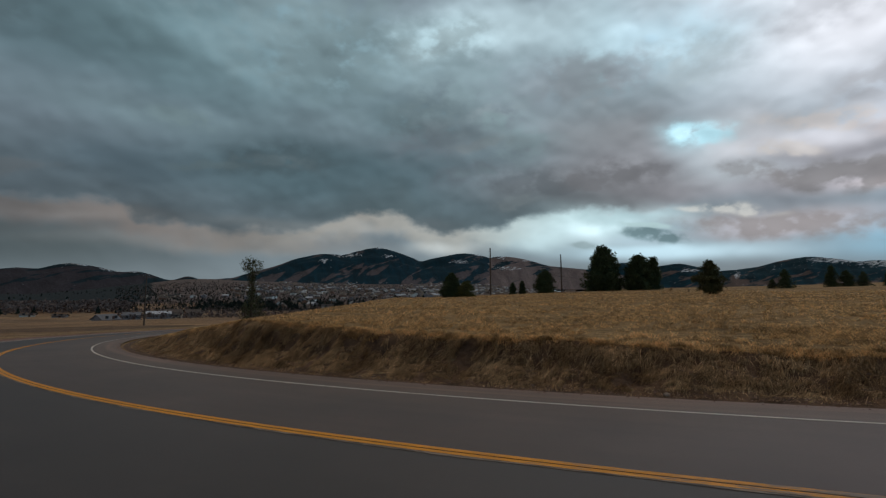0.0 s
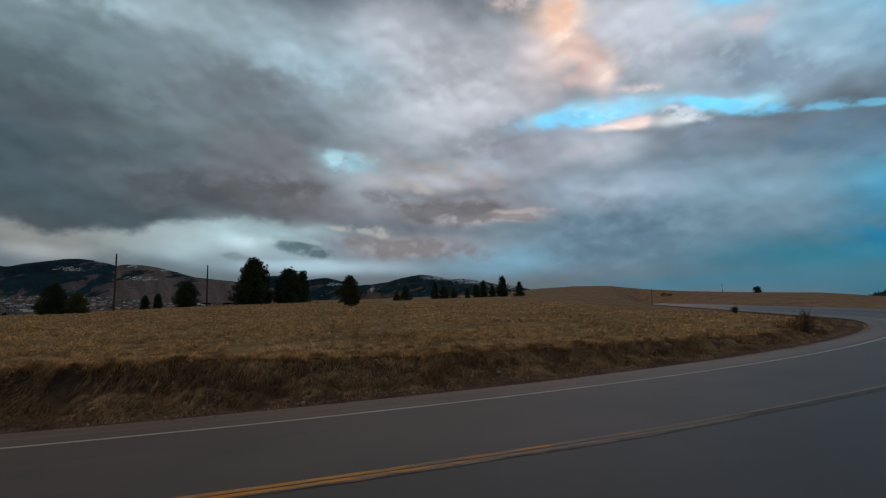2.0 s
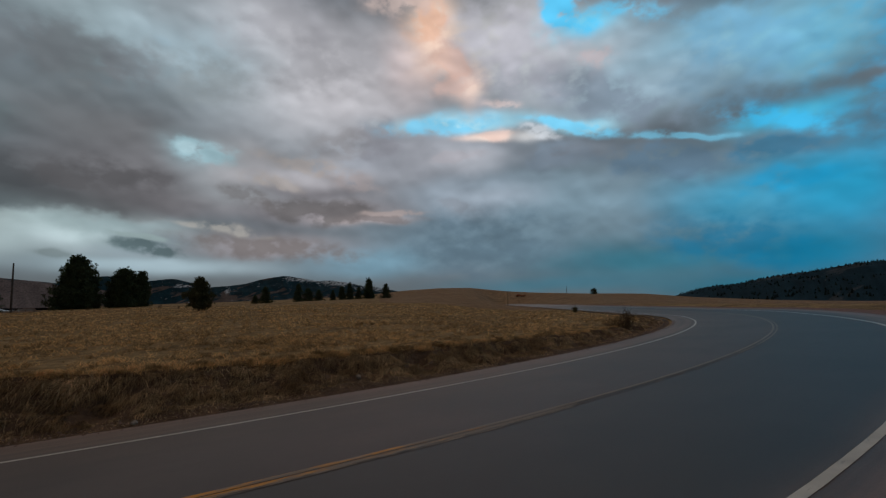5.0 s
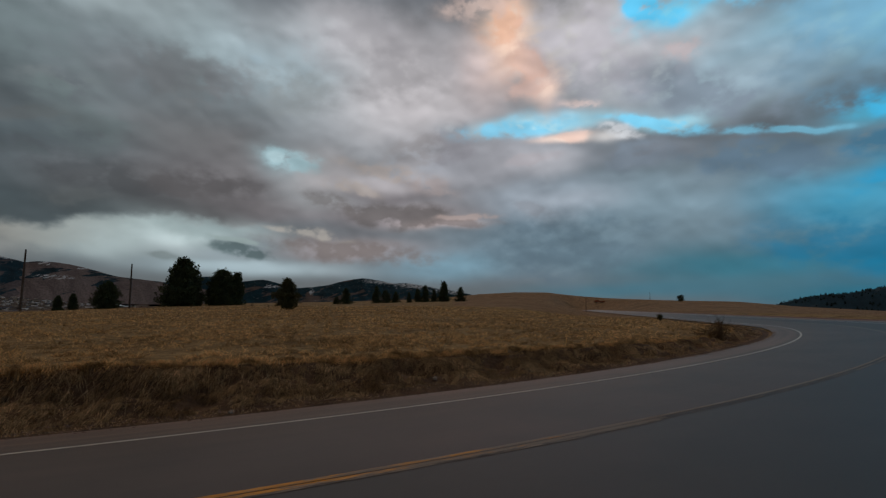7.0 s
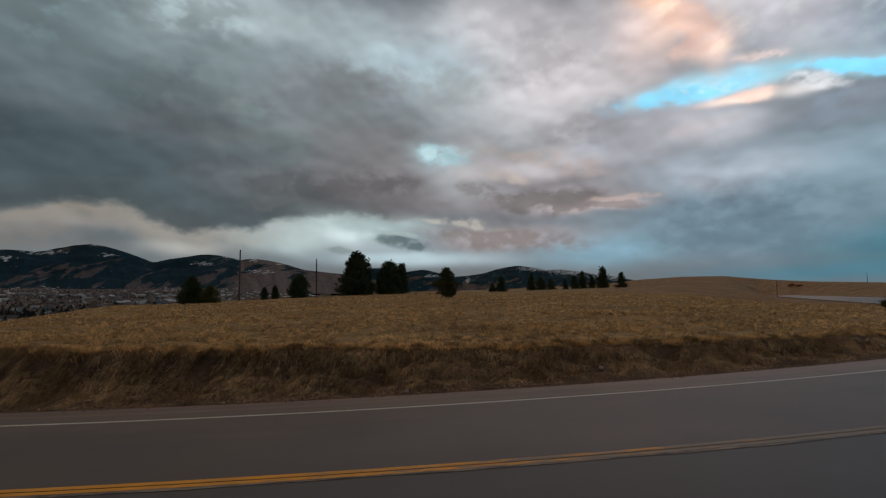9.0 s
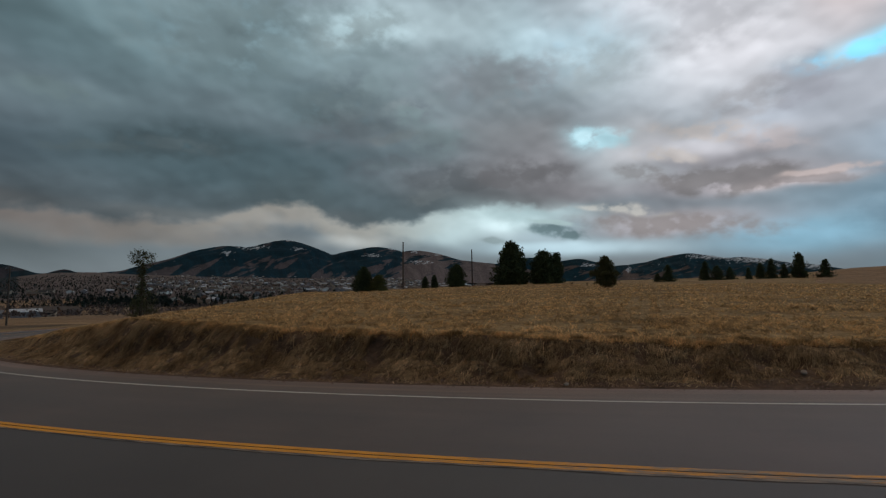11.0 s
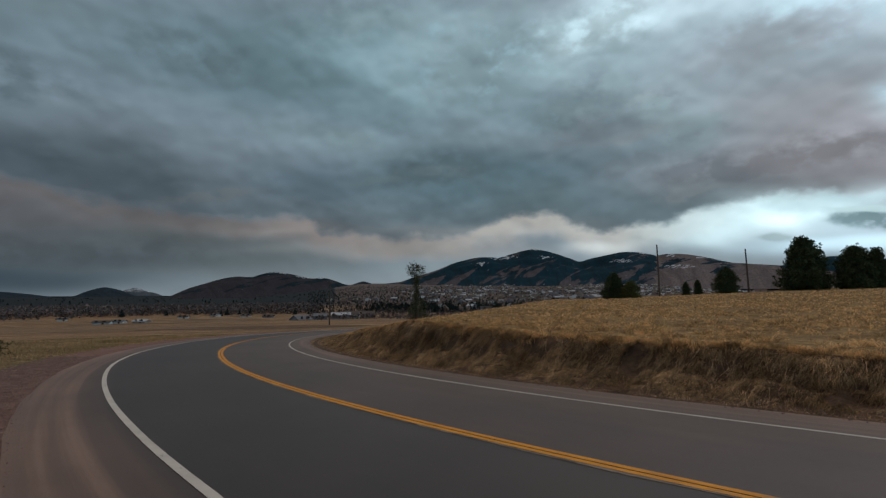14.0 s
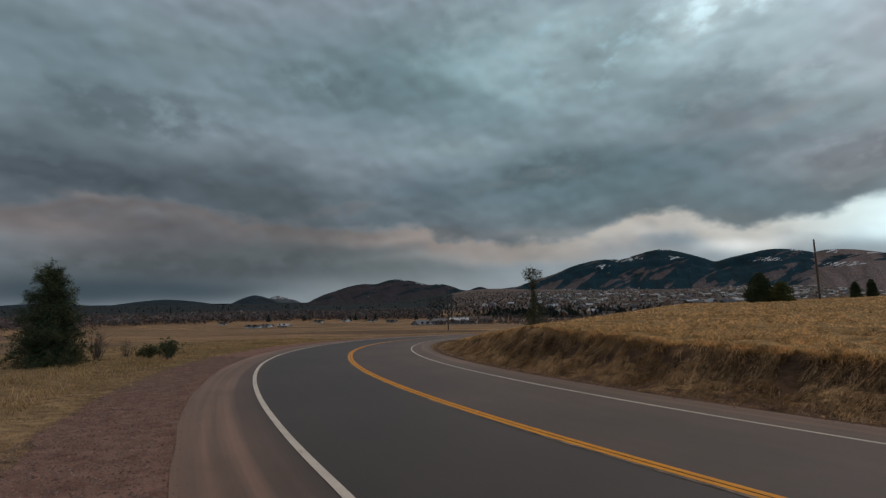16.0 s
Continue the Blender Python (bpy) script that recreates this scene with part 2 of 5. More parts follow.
HANGS = ((-75.1, 8.4), (-69.2, 10.3), (-62.1, 10.6), (-55.5, 9.1), (-44.4, 8.1), (-34.7, 8.4), (-32.7, 7.0), (-24.3, 6.3), (-17.2, 6.6), (-10.9, 8.6), (-4.9, 9.2), (-3.2, 7.7), (0.1, 6.8), (6.7, 7.5), (12.4, 9.0), (17.5, 9.3), (22.8, 8.6), (27.5, 9.3))
BELOW = ((-76, (87, 80, 80)), (-46, (91, 85, 84)), (-32, (127, 115, 110)), (-18, (139, 131, 125)), (-8, (164, 154, 146)), (2, (179, 173, 166)), (10, (191, 200, 199)), (16, (199, 217, 219)), (26, (153, 173, 178)))
BELLY = ((-76, (56, 62, 69)), (-46, (63, 69, 74)), (-20, (77, 84, 88)), (0, (79, 86, 88)), (11, (77, 84, 88)), (26, (105, 100, 101)))
hung = wmath("MULTIPLY", round_about([(az, (el / 20,) * 3) for az, el in HANGS]), 20.0)
over = wmath("SUBTRACT", wmath("ADD", height, wmath("ADD", wmath("MULTIPLY", tear, 2.4), wmath("MULTIPLY", shred, 1.5))), hung)
west = wsmooth(azimuth, 20.0, 30.0, 1.0, 0.0)
above = wsmooth(over, -0.6, 0.75)
lit = wmath("MULTIPLY", wmath("MULTIPLY", wmath("SUBTRACT", 1.0, above), wsmooth(over, -3.4, -0.5)), west)
shade = wmix(shade, round_about([(az, lin(*c)) for az, c in BELOW]), wmath("MULTIPLY", lit, 0.85))
belly = wmath("MULTIPLY", wmath("MULTIPLY", above, wsmooth(over, 0.5, 6.0, 1.0, 0.0)), west)
shade = wmix(shade, round_about([(az, lin(*c)) for az, c in BELLY]), wmath("MULTIPLY", belly, 0.7))

# clear blue beyond the east, then the dark deck and grey masses
puff(118.0, 20.0, 22.0, 18.00, 0, (70, 205, 262), 0.7, 0.4)
puff(150.0, 26.0, 24.0, 20.00, 0, (90, 180, 225), 0.4, 0.4)
puff(-20.0, 14.2, 7.9, 2.00, 6, (69, 78, 82), 0.6, 0.3)
puff(-1.9, 20.2, 4.4, 2.45, -2, (96, 101, 104), 0.5, 0.28)
puff(11.9, 12.3, 5.4, 1.51, -2, (89, 91, 95), 0.6, 0.22)
puff(20.8, 13.1, 5.3, 1.90, -1, (113, 109, 112), 0.6, 0.22)
puff(-11.6, 26.0, 4.0, 3.51, 27, (93, 102, 104), 0.45, 0.3)
puff(17.0, 23.4, 4.6, 2.81, 0, (139, 140, 142), 0.5, 0.25)
puff(-70.6, 12.5, 10.0, 1.78, 1, (58, 64, 70), 0.6, 0.25)
puff(-65.0, 18.8, 8.0, 2.17, 0, (67, 76, 81), 0.5, 0.3)
puff(-47.2, 24.7, 6.0, 2.05, -5, (78, 87, 91), 0.45, 0.3)
puff(-4.0, 20.1, 5.1, 1.69, -1, (96, 106, 110), 0.5, 0.25)
puff(19.4, 12.9, 5.4, 1.43, 1, (106, 102, 104), 0.55, 0.2)
puff(5.5, 13.9, 7.3, 1.57, 5, (97, 99, 105), 0.5, 0.25)
puff(-0.3, 17.9, 6.3, 2.21, 13, (108, 110, 116), 0.45, 0.28)
puff(13.2, 23.7, 6.0, 2.56, 22, (130, 130, 136), 0.45, 0.26)
puff(21.3, 23.7, 3.4, 2.04, 19, (147, 145, 152), 0.45, 0.24)
puff(7.6, 20.7, 1.2, 0.69, 16, (165, 174, 180), 0.5, 0.2)
# grey bank and haze of the east
puff(75.1, 23.0, 9.0, 2.30, -22, (150, 165, 184), 0.65, 0.2)
puff(87.3, 22.8, 5.7, 2.97, -16, (145, 184, 210), 0.5, 0.3)
puff(80.8, 15.2, 5.9, 1.93, -9, (114, 143, 167), 0.75, 0.2)
puff(68.7, 17.1, 3.8, 1.74, -1, (138, 153, 169), 0.7, 0.2)
puff(91.0, 14.6, 3.8, 1.02, -3, (73, 138, 174), 0.7, 0.16)
puff(63.2, 25.4, 4.5, 2.73, 12, (172, 177, 191), 0.5, 0.22)
puff(40.8, 26.9, 7.0, 3.46, 19, (186, 184, 189), 0.5, 0.28)
puff(47.8, 19.8, 3.4, 2.32, 28, (162, 160, 169), 0.55, 0.22)
puff(42.3, 18.4, 3.8, 1.65, 20, (172, 167, 169), 0.5, 0.22)
puff(60.6, 7.1, 10.7, 4.36, -2, (109, 133, 150), 0.6, 0.4)
puff(87.8, 6.2, 7.8, 3.33, -5, (25, 138, 184), 0.65, 0.4)
# thinner, brighter cloud high up
puff(0.6, 25.6, 8.6, 3.56, -7, (141, 154, 159), 0.7, 0.35)
puff(-27.1, 30.9, 11.0, 2.68, -5, (109, 122, 128), 0.6, 0.35)
puff(-14.5, 24.7, 9.1, 4.46, -9, (119, 133, 138), 0.5, 0.35)
puff(8.2, 16.9, 4.2, 3.01, -3, (128, 140, 143), 0.5, 0.35)
puff(-11.0, 30.3, 9.8, 2.12, 1, (127, 138, 142), 0.6, 0.35)
puff(-16.4, 25.2, 7.5, 2.81, 12, (113, 123, 126), 0.45, 0.35)
puff(28.5, 23.9, 5.8, 3.05, -5, (173, 179, 182), 0.6, 0.35)
puff(63.3, 30.0, 7.8, 3.33, 1, (225, 222, 232), 0.65, 0.35)
puff(88.6, 26.0, 6.9, 2.82, -19, (148, 213, 251), 0.65, 0.35)
puff(35.2, 30.4, 8.3, 3.20, 5, (198, 196, 203), 0.5, 0.35)
puff(-16.9, 28.9, 17.7, 5.82, -7, (130, 144, 148), 0.5, 0.4)
puff(5.1, 20.8, 8.1, 4.48, -11, (132, 145, 149), 0.4, 0.4)
puff(62.6, 29.0, 11.7, 4.92, -8, (230, 227, 237), 0.5, 0.4)
# blue gaps
puff(55.8, 21.0, 6.5, 1.07, 1, (153, 247, 288), 0.8, 0.18)
puff(71.0, 20.3, 4.0, 0.83, -14, (153, 251, 292), 0.95, 0.13)
puff(82.5, 17.7, 6.2, 0.39, -11, (143, 225, 259), 0.75, 0.16)
puff(91.3, 17.6, 4.4, 1.08, -19, (90, 230, 288), 0.9, 0.18)
puff(71.7, 31.7, 4.2, 1.82, -27, (114, 242, 295), 0.95, 0.16)
puff(78.1, 30.8, 3.4, 0.90, -14, (119, 239, 288), 0.7, 0.2)
puff(91.5, 11.5, 4.5, 1.33, 2, (39, 184, 242), 0.6, 0.25)
puff(28.7, 16.8, 2.4, 1.22, -7, (220, 259, 271), 0.9, 0.13)
puff(27.7, 17.1, 1.2, 0.60, 6, (261, 292, 302), 0.9, 0.12)
puff(28.7, 16.8, 3.0, 1.15, -19, (177, 208, 217), 0.6, 0.16)
puff(25.0, 26.9, 1.1, 0.64, 11, (196, 220, 235), 0.5, 0.2)
# sunset's glow and sunlit rims
puff(54.0, 32.1, 2.7, 2.43, -14, (290, 225, 186), 0.68, 0.22)
puff(50.7, 33.7, 4.0, 1.38, -1, (259, 232, 222), 0.7, 0.2)
puff(56.2, 27.8, 3.1, 2.00, -20, (273, 220, 196), 0.6, 0.22)
puff(58.0, 24.9, 2.8, 1.32, -4, (268, 222, 206), 0.55, 0.21)
puff(74.2, 26.8, 1.8, 0.78, -1, (232, 215, 218), 0.7, 0.15)
puff(63.7, 22.9, 2.4, 0.48, -5, (271, 244, 237), 0.6, 0.17)
puff(61.3, 19.8, 2.7, 0.88, -0, (276, 237, 222), 0.75, 0.17)
puff(67.8, 19.8, 2.3, 0.67, -12, (242, 247, 254), 0.8, 0.12)
puff(57.5, 17.2, 3.1, 0.65, 3, (206, 201, 208), 0.7, 0.14)
puff(39.6, 16.2, 5.0, 0.84, -6, (206, 194, 189), 0.7, 0.15)
puff(35.7, 14.2, 3.0, 0.77, -7, (203, 191, 184), 0.65, 0.15)
puff(45.1, 14.6, 3.4, 1.06, -19, (201, 186, 184), 0.55, 0.15)
puff(41.1, 10.9, 6.2, 1.71, -2, (121, 116, 116), 0.8, 0.16)
puff(33.3, 12.1, 3.2, 1.15, -17, (131, 124, 124), 0.6, 0.16)
puff(49.2, 10.6, 2.9, 0.47, 4, (203, 184, 179), 0.7, 0.12)
puff(47.8, 9.8, 4.1, 0.47, -0, (145, 136, 136), 0.7, 0.14)
puff(36.0, 6.6, 9.1, 1.30, -4, (143, 133, 131), 0.75, 0.16)
puff(30.3, 8.4, 4.3, 0.44, -6, (210, 203, 196), 0.75, 0.13)
puff(57.3, 11.7, 2.7, 0.79, -12, (162, 167, 177), 0.5, 0.16)
# small cloud and rim in the bright gap
puff(24.0, 6.2, 3.0, 0.64, -14, (107, 125, 129), 0.9, 0.12)
puff(23.3, 7.2, 2.7, 0.23, -13, (185, 202, 202), 0.8, 0.12)
puff(16.5, 5.3, 1.5, 0.37, -2, (141, 152, 153), 0.6, 0.14)
puff(-61.8, 3.8, 17.4, 1.64, 1, (63, 66, 68), 0.5, 0.4)
# folds of light in the deck
puff(-29.0, 17.7, 3.3, 0.94, 1, (121, 134, 138), 0.8, 0.15)
puff(0.9, 28.5, 5.6, 1.48, 10, (153, 163, 166), 0.7, 0.2)
puff(6.1, 20.7, 3.1, 0.74, 9, (139, 146, 150), 0.7, 0.16)
puff(4.8, 17.4, 3.9, 0.88, 4, (117, 119, 121), 0.5, 0.18)
puff(9.3, 10.5, 3.1, 0.64, 3, (121, 125, 127), 0.5, 0.16)
puff(-29.3, 17.7, 4.2, 0.90, 1, (118, 131, 135), 0.8, 0.15)
puff(6.3, 19.9, 2.4, 0.93, 15, (136, 149, 152), 0.7, 0.18)
puff(-14.5, 23.5, 3.8, 3.42, -8, (110, 124, 129), 0.45, 0.3)
puff(-61.1, 25.8, 6.2, 1.61, -1, (101, 112, 115), 0.55, 0.24)
puff(-20.1, 14.2, 4.5, 0.77, -1, (92, 101, 105), 0.6, 0.16)
puff(-26.8, 13.2, 4.0, 0.66, 1, (89, 98, 101), 0.5, 0.16)
puff(4.5, 13.6, 3.0, 0.64, -4, (107, 117, 121), 0.5, 0.16)
puff(-44.6, 10.6, 4.8, 0.61, 8, (93, 92, 93), 0.4, 0.2)

# the western half of the sky is the colder one
cold = wput("ShaderNodeVectorMath", operation="MULTIPLY")
wl.new(shade, cold.inputs[0])
cold.inputs[1].default_value = (0.955, 1.0, 1.0)
shade = wmix(shade, cold.outputs[0], wsmooth(azimuth, 15.0, 45.0, 1.0, 0.0))

# folds of the cloud deck
fold = wput("ShaderNodeMapRange", clamp=False)
wl.new(billow.outputs["Fac"], fold.inputs[0])
for n, v in ((1, 0.25), (2, 0.75), (3, 0.88), (4, 1.14)):
    fold.inputs[n].default_value = v
# heaped puffs lit from above: how far from a puff's heart here, against a little higher up
ruffled = wput("ShaderNodeVectorMath", operation="MULTIPLY_ADD")
wl.new(torn.outputs["Color"], ruffled.inputs[0])
ruffled.inputs[1].default_value = (0.24, 0.24, 0)
wl.new(deck.outputs[0], ruffled.inputs[2])


def heap(offset):
    spot = wput("ShaderNodeVectorMath", operation="ADD")
    wl.new(ruffled.outputs[0], spot.inputs[0])
    spot.inputs[1].default_value = offset
    node = wput("ShaderNodeTexVoronoi")
    node.feature = "SMOOTH_F1"
    node.inputs["Scale"].default_value, node.inputs["Smoothness"].default_value = 1.1, 0.6
    node.inputs["Detail"].default_value, node.inputs["Roughness"].default_value = 2.0, 0.5
    wl.new(spot.outputs[0], node.inputs["Vector"])
    return node.outputs["Distance"]


fine = wmath("ADD", wmath("MULTIPLY", wmath("SUBTRACT", heap((0.03, 0.11, 3.0)), heap((0.0, 0.0, 3.0))), 0.7), 1.0)
# the folds fade into the rain haze near the horizon
calm = wput("ShaderNodeMapRange")
wl.new(height, calm.inputs[0])
for n, v in ((1, 2.0), (2, 9.0), (3, 0.3), (4, 1.0)):
    calm.inputs[n].default_value = v
ripple = wmath("ADD", wmath("MULTIPLY", wmath("SUBTRACT", wmath("MULTIPLY", fold.outputs[0], fine), 1.0), calm.outputs[0]), 1.0)
# the thin bright top of the sky, above the view
dome = wput("ShaderNodeMapRange", interpolation_type="SMOOTHSTEP")
wl.new(height, dome.inputs[0])
for n, v in ((1, 34.0), (2, 62.0), (3, 0.0), (4, 1.0)):
    dome.inputs[n].default_value = v
shade = wmix(shade, (0.275, 0.198, 0.150), dome.outputs[0])
glow = wput("ShaderNodeVectorMath", operation="SCALE")
wl.new(shade, glow.inputs[0])
wl.new(ripple, glow.inputs["Scale"])
back = wput("ShaderNodeBackground")
wl.new(glow.outputs[0], back.inputs[0])
back.inputs[1].default_value = 1.0
wl.new(back.outputs[0], wput("ShaderNodeOutputWorld").inputs[0])

sun_data = bpy.data.lights.new("sun", "SUN")
sun_data.energy, sun_data.angle, sun_data.color = 0.28, radians(25), (1.0, 0.76, 0.54)
sun = new("sun", sun_data)
sun.matrix_world = look((0, 0, 60), (-6, -30, 0))

# ---------------------------------------------------------------- materials


def material(name, rough=0.8, metal=0.0):
    mat = bpy.data.materials.new(name)
    mat.use_nodes = True
    bsdf = mat.node_tree.nodes["Principled BSDF"]
    bsdf.inputs["Roughness"].default_value, bsdf.inputs["Metallic"].default_value = rough, metal
    bsdf.inputs["Specular IOR Level"].default_value = 0.3
    return mat, mat.node_tree.nodes, mat.node_tree.links, bsdf


def mnoise(nodes, links, scale, detail=6, rough=0.55, stretch=None, uv=False, warp=0.0):
    tc = nodes.new("ShaderNodeTexCoord")
    node = nodes.new("ShaderNodeTexNoise")
    node.inputs["Scale"].default_value, node.inputs["Detail"].default_value = scale, detail
    node.inputs["Roughness"].default_value, node.inputs["Distortion"].default_value = rough, warp
    source = tc.outputs["UV" if uv else "Object"]
    if stretch:
        mapping = nodes.new("ShaderNodeMapping")
        mapping.inputs["Scale"].default_value = stretch
        links.new(source, mapping.inputs[0])
        source = mapping.outputs[0]
    links.new(source, node.inputs["Vector"])
    return node.outputs["Fac"]


def mramp(nodes, links, fac, *stops):
    node = nodes.new("ShaderNodeValToRGB")
    ramp = node.color_ramp
    while len(ramp.elements) < len(stops):
        ramp.elements.new(0.5)
    for element, (pos, colour) in zip(ramp.elements, stops):
        element.position, element.color = pos, (*(colour if isinstance(colour, tuple) else (colour,) * 3), 1)
    links.new(fac, node.inputs[0])
    return node.outputs[0]


def mmix(nodes, links, a, b, fac, mode="MIX"):
    node = nodes.new("ShaderNodeMix")
    node.data_type, node.blend_type = "RGBA", mode
    for v, socket in ((fac, node.inputs[0]), (a, node.inputs[6]), (b, node.inputs[7])):
        if isinstance(v, (int, float)):
            socket.default_value = v
        elif isinstance(v, tuple):
            socket.default_value = (*v, 1)
        else:
            links.new(v, socket)
    return node.outputs[2]


def mbump(nodes, links, bsdf, fac, strength, distance):
    node = nodes.new("ShaderNodeBump")
    node.inputs["Strength"].default_value, node.inputs["Distance"].default_value = strength, distance
    links.new(fac, node.inputs["Height"])
    links.new(node.outputs[0], bsdf.inputs["Normal"])


def mspan(nodes, links, value, low, high):
    """A value stretched so that low to high becomes 0 to 1."""
    node = nodes.new("ShaderNodeMapRange")
    links.new(value, node.inputs[0])
    node.inputs[1].default_value, node.inputs[2].default_value = low, high
    return node.outputs[0]


def mottled(name, dark, light, scale, rough=0.85, fine=None, bump=0.0, island=False, metal=0.0, leafy=0.0, tuft_shade=False):
    """Two tones in two sizes of noise, with relief; island: tone by loose piece."""
    mat, nodes, links, bsdf = material(name, rough, metal)
    big = mnoise(nodes, links, scale)
    colour = mramp(nodes, links, big, (0.32, dark), (0.68, light))
    small = mnoise(nodes, links, fine or scale * 9, 2 if tuft_shade else 6)
    # the stronger ramp paints tussock shadows into the colour as dark flecks
    colour = mmix(nodes, links, colour, mramp(nodes, links, small, (0.40, 0.38), (0.56, 1.25)) if tuft_shade else mramp(nodes, links, small, (0.3, 0.72), (0.7, 1.25)), 0.9 if tuft_shade else 0.8, "MULTIPLY")
    if island:
        geo = nodes.new("ShaderNodeNewGeometry")
        spread = ((0.0, 0.42), (0.55, 0.9), (0.82, 1.35), (1.0, 1.8)) if island == "straw" else ((0.0, 0.6), (1.0, 1.4))
        colour = mmix(nodes, links, colour, mramp(nodes, links, geo.outputs["Random Per Island"], *spread), 0.9, "MULTIPLY")
    links.new(colour, bsdf.inputs["Base Color"])
    if bump:
        mbump(nodes, links, bsdf, small, 0.6, bump)
    if leafy:
        # thin dry blades let light through
        through_leaf = nodes.new("ShaderNodeBsdfTranslucent")
        links.new(colour, through_leaf.inputs["Color"])
        blend = nodes.new("ShaderNodeMixShader")
        blend.inputs[0].default_value = leafy
        links.new(bsdf.outputs[0], blend.inputs[1])
        links.new(through_leaf.outputs[0], blend.inputs[2])
        links.new(blend.outputs[0], nodes["Material Output"].inputs["Surface"])
    return mat


def asphalt_material():
    mat, nodes, links, bsdf = material("asphalt", 0.55)
    bsdf.inputs["Specular IOR Level"].default_value = 0.5
    uv = nodes.new("ShaderNodeUVMap")
    cut = nodes.new("ShaderNodeSeparateXYZ")
    links.new(uv.outputs[0], cut.inputs[0])
    across = nodes.new("ShaderNodeMapRange")
    links.new(cut.outputs[1], across.inputs[0])
    for n, v in ((1, -6.0), (2, 6.0), (3, 0.0), (4, 1.0)):
        across.inputs[n].default_value = v
    # inner lane, older and greyer; outer lane, darker seal; dusty paved shoulder outside the line
    tone = mramp(nodes, links, across.outputs[0], (0.0, (0.140, 0.092, 0.068)), (0.12, (0.132, 0.087, 0.066)), (0.19, (0.105, 0.075, 0.060)),
                 (0.34, (0.088, 0.064, 0.055)), (0.485, (0.082, 0.058, 0.050)), (0.515, (0.054, 0.042, 0.039)), (0.78, (0.047, 0.038, 0.036)),
                 (0.82, (0.098, 0.068, 0.055)), (0.88, (0.145, 0.094, 0.073)), (0.94, (0.205, 0.132, 0.102)))
    # dust swept into long curved tracks on the paved shoulder and along the inner edge
    swept = mnoise(nodes, links, 1.0, 5, 0.55, (0.035, 2.1, 1.0), uv=True)
    dusty = mramp(nodes, links, across.outputs[0], (0.0, 0.7), (0.14, 0.6), (0.2, 0.0), (0.80, 0.0), (0.86, 0.75), (0.94, 1.0))
    lie = mmix(nodes, links, (0, 0, 0), dusty, mramp(nodes, links, swept, (0.44, 0.0), (0.62, 1.0)))
    tone = mmix(nodes, links, tone, (0.29, 0.190, 0.145), lie)
    # the far straight is painted paler: dust, and grazing sky reflection put into the colour
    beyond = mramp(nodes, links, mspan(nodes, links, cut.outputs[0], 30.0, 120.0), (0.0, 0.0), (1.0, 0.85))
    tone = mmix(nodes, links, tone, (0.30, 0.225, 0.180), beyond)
    streak = mnoise(nodes, links, 1.0, 6, 0.6, (0.05, 2.6, 1.0), uv=True)
    tone = mmix(nodes, links, tone, mramp(nodes, links, streak, (0.3, 0.9), (0.7, 1.1)), 0.8, "MULTIPLY")
    blotch = mnoise(nodes, links, 0.35, 5, 0.6)
    tone = mmix(nodes, links, tone, mramp(nodes, links, blotch, (0.3, 0.74), (0.7, 1.28)), 0.8, "MULTIPLY")
    grit = mnoise(nodes, links, 70, 3, 0.7)
    tone = mmix(nodes, links, tone, mramp(nodes, links, grit, (0.3, 0.72), (0.7, 1.3)), 0.7, "MULTIPLY")
    tone = mmix(nodes, links, tone, (1.07, 0.985, 0.92), 1.0, "MULTIPLY")
    links.new(tone, bsdf.inputs["Base Color"])
    mbump(nodes, links, bsdf, grit, 0.35, 0.006)
    return mat


def paint_material(name, colour, worn, under):
    """Road paint, worn through to the asphalt in streaks; worn rises along the road with the first texture coordinate."""
    mat, nodes, links, bsdf = material(name, 0.6)
    bsdf.inputs["Specular IOR Level"].default_value = 0.4
    scratch = mnoise(nodes, links, 1.0, 8, 0.7, (2.2, 9.0, 1.0), uv=True)
    uv = nodes.new("ShaderNodeUVMap")
    cut = nodes.new("ShaderNodeSeparateXYZ")
    links.new(uv.outputs[0], cut.inputs[0])
    along = nodes.new("ShaderNodeMapRange")
    links.new(cut.outputs[0], along.inputs[0])
    for n, v in ((1, worn[0]), (2, worn[1]), (3, worn[2]), (4, worn[3])):
        along.inputs[n].default_value = v
    gap = nodes.new("ShaderNodeMath")
    gap.operation = "SUBTRACT"
    links.new(along.outputs[0], gap.inputs[0])
    links.new(scratch, gap.inputs[1])
    edge = nodes.new("ShaderNodeMapRange")
    links.new(gap.outputs[0], edge.inputs[0])
    for n, v in ((1, -0.06), (2, 0.10), (3, 0.0), (4, 1.0)):
        edge.inputs[n].default_value = v
    dirt = mnoise(nodes, links, 2.5, 6, 0.6)
    tone = mmix(nodes, links, colour, mramp(nodes, links, dirt, (0.3, 0.75), (0.7, 1.1)), 0.7, "MULTIPLY")
    links.new(mmix(nodes, links, tone, under, edge.outputs[0]), bsdf.inputs["Base Color"])
    return mat


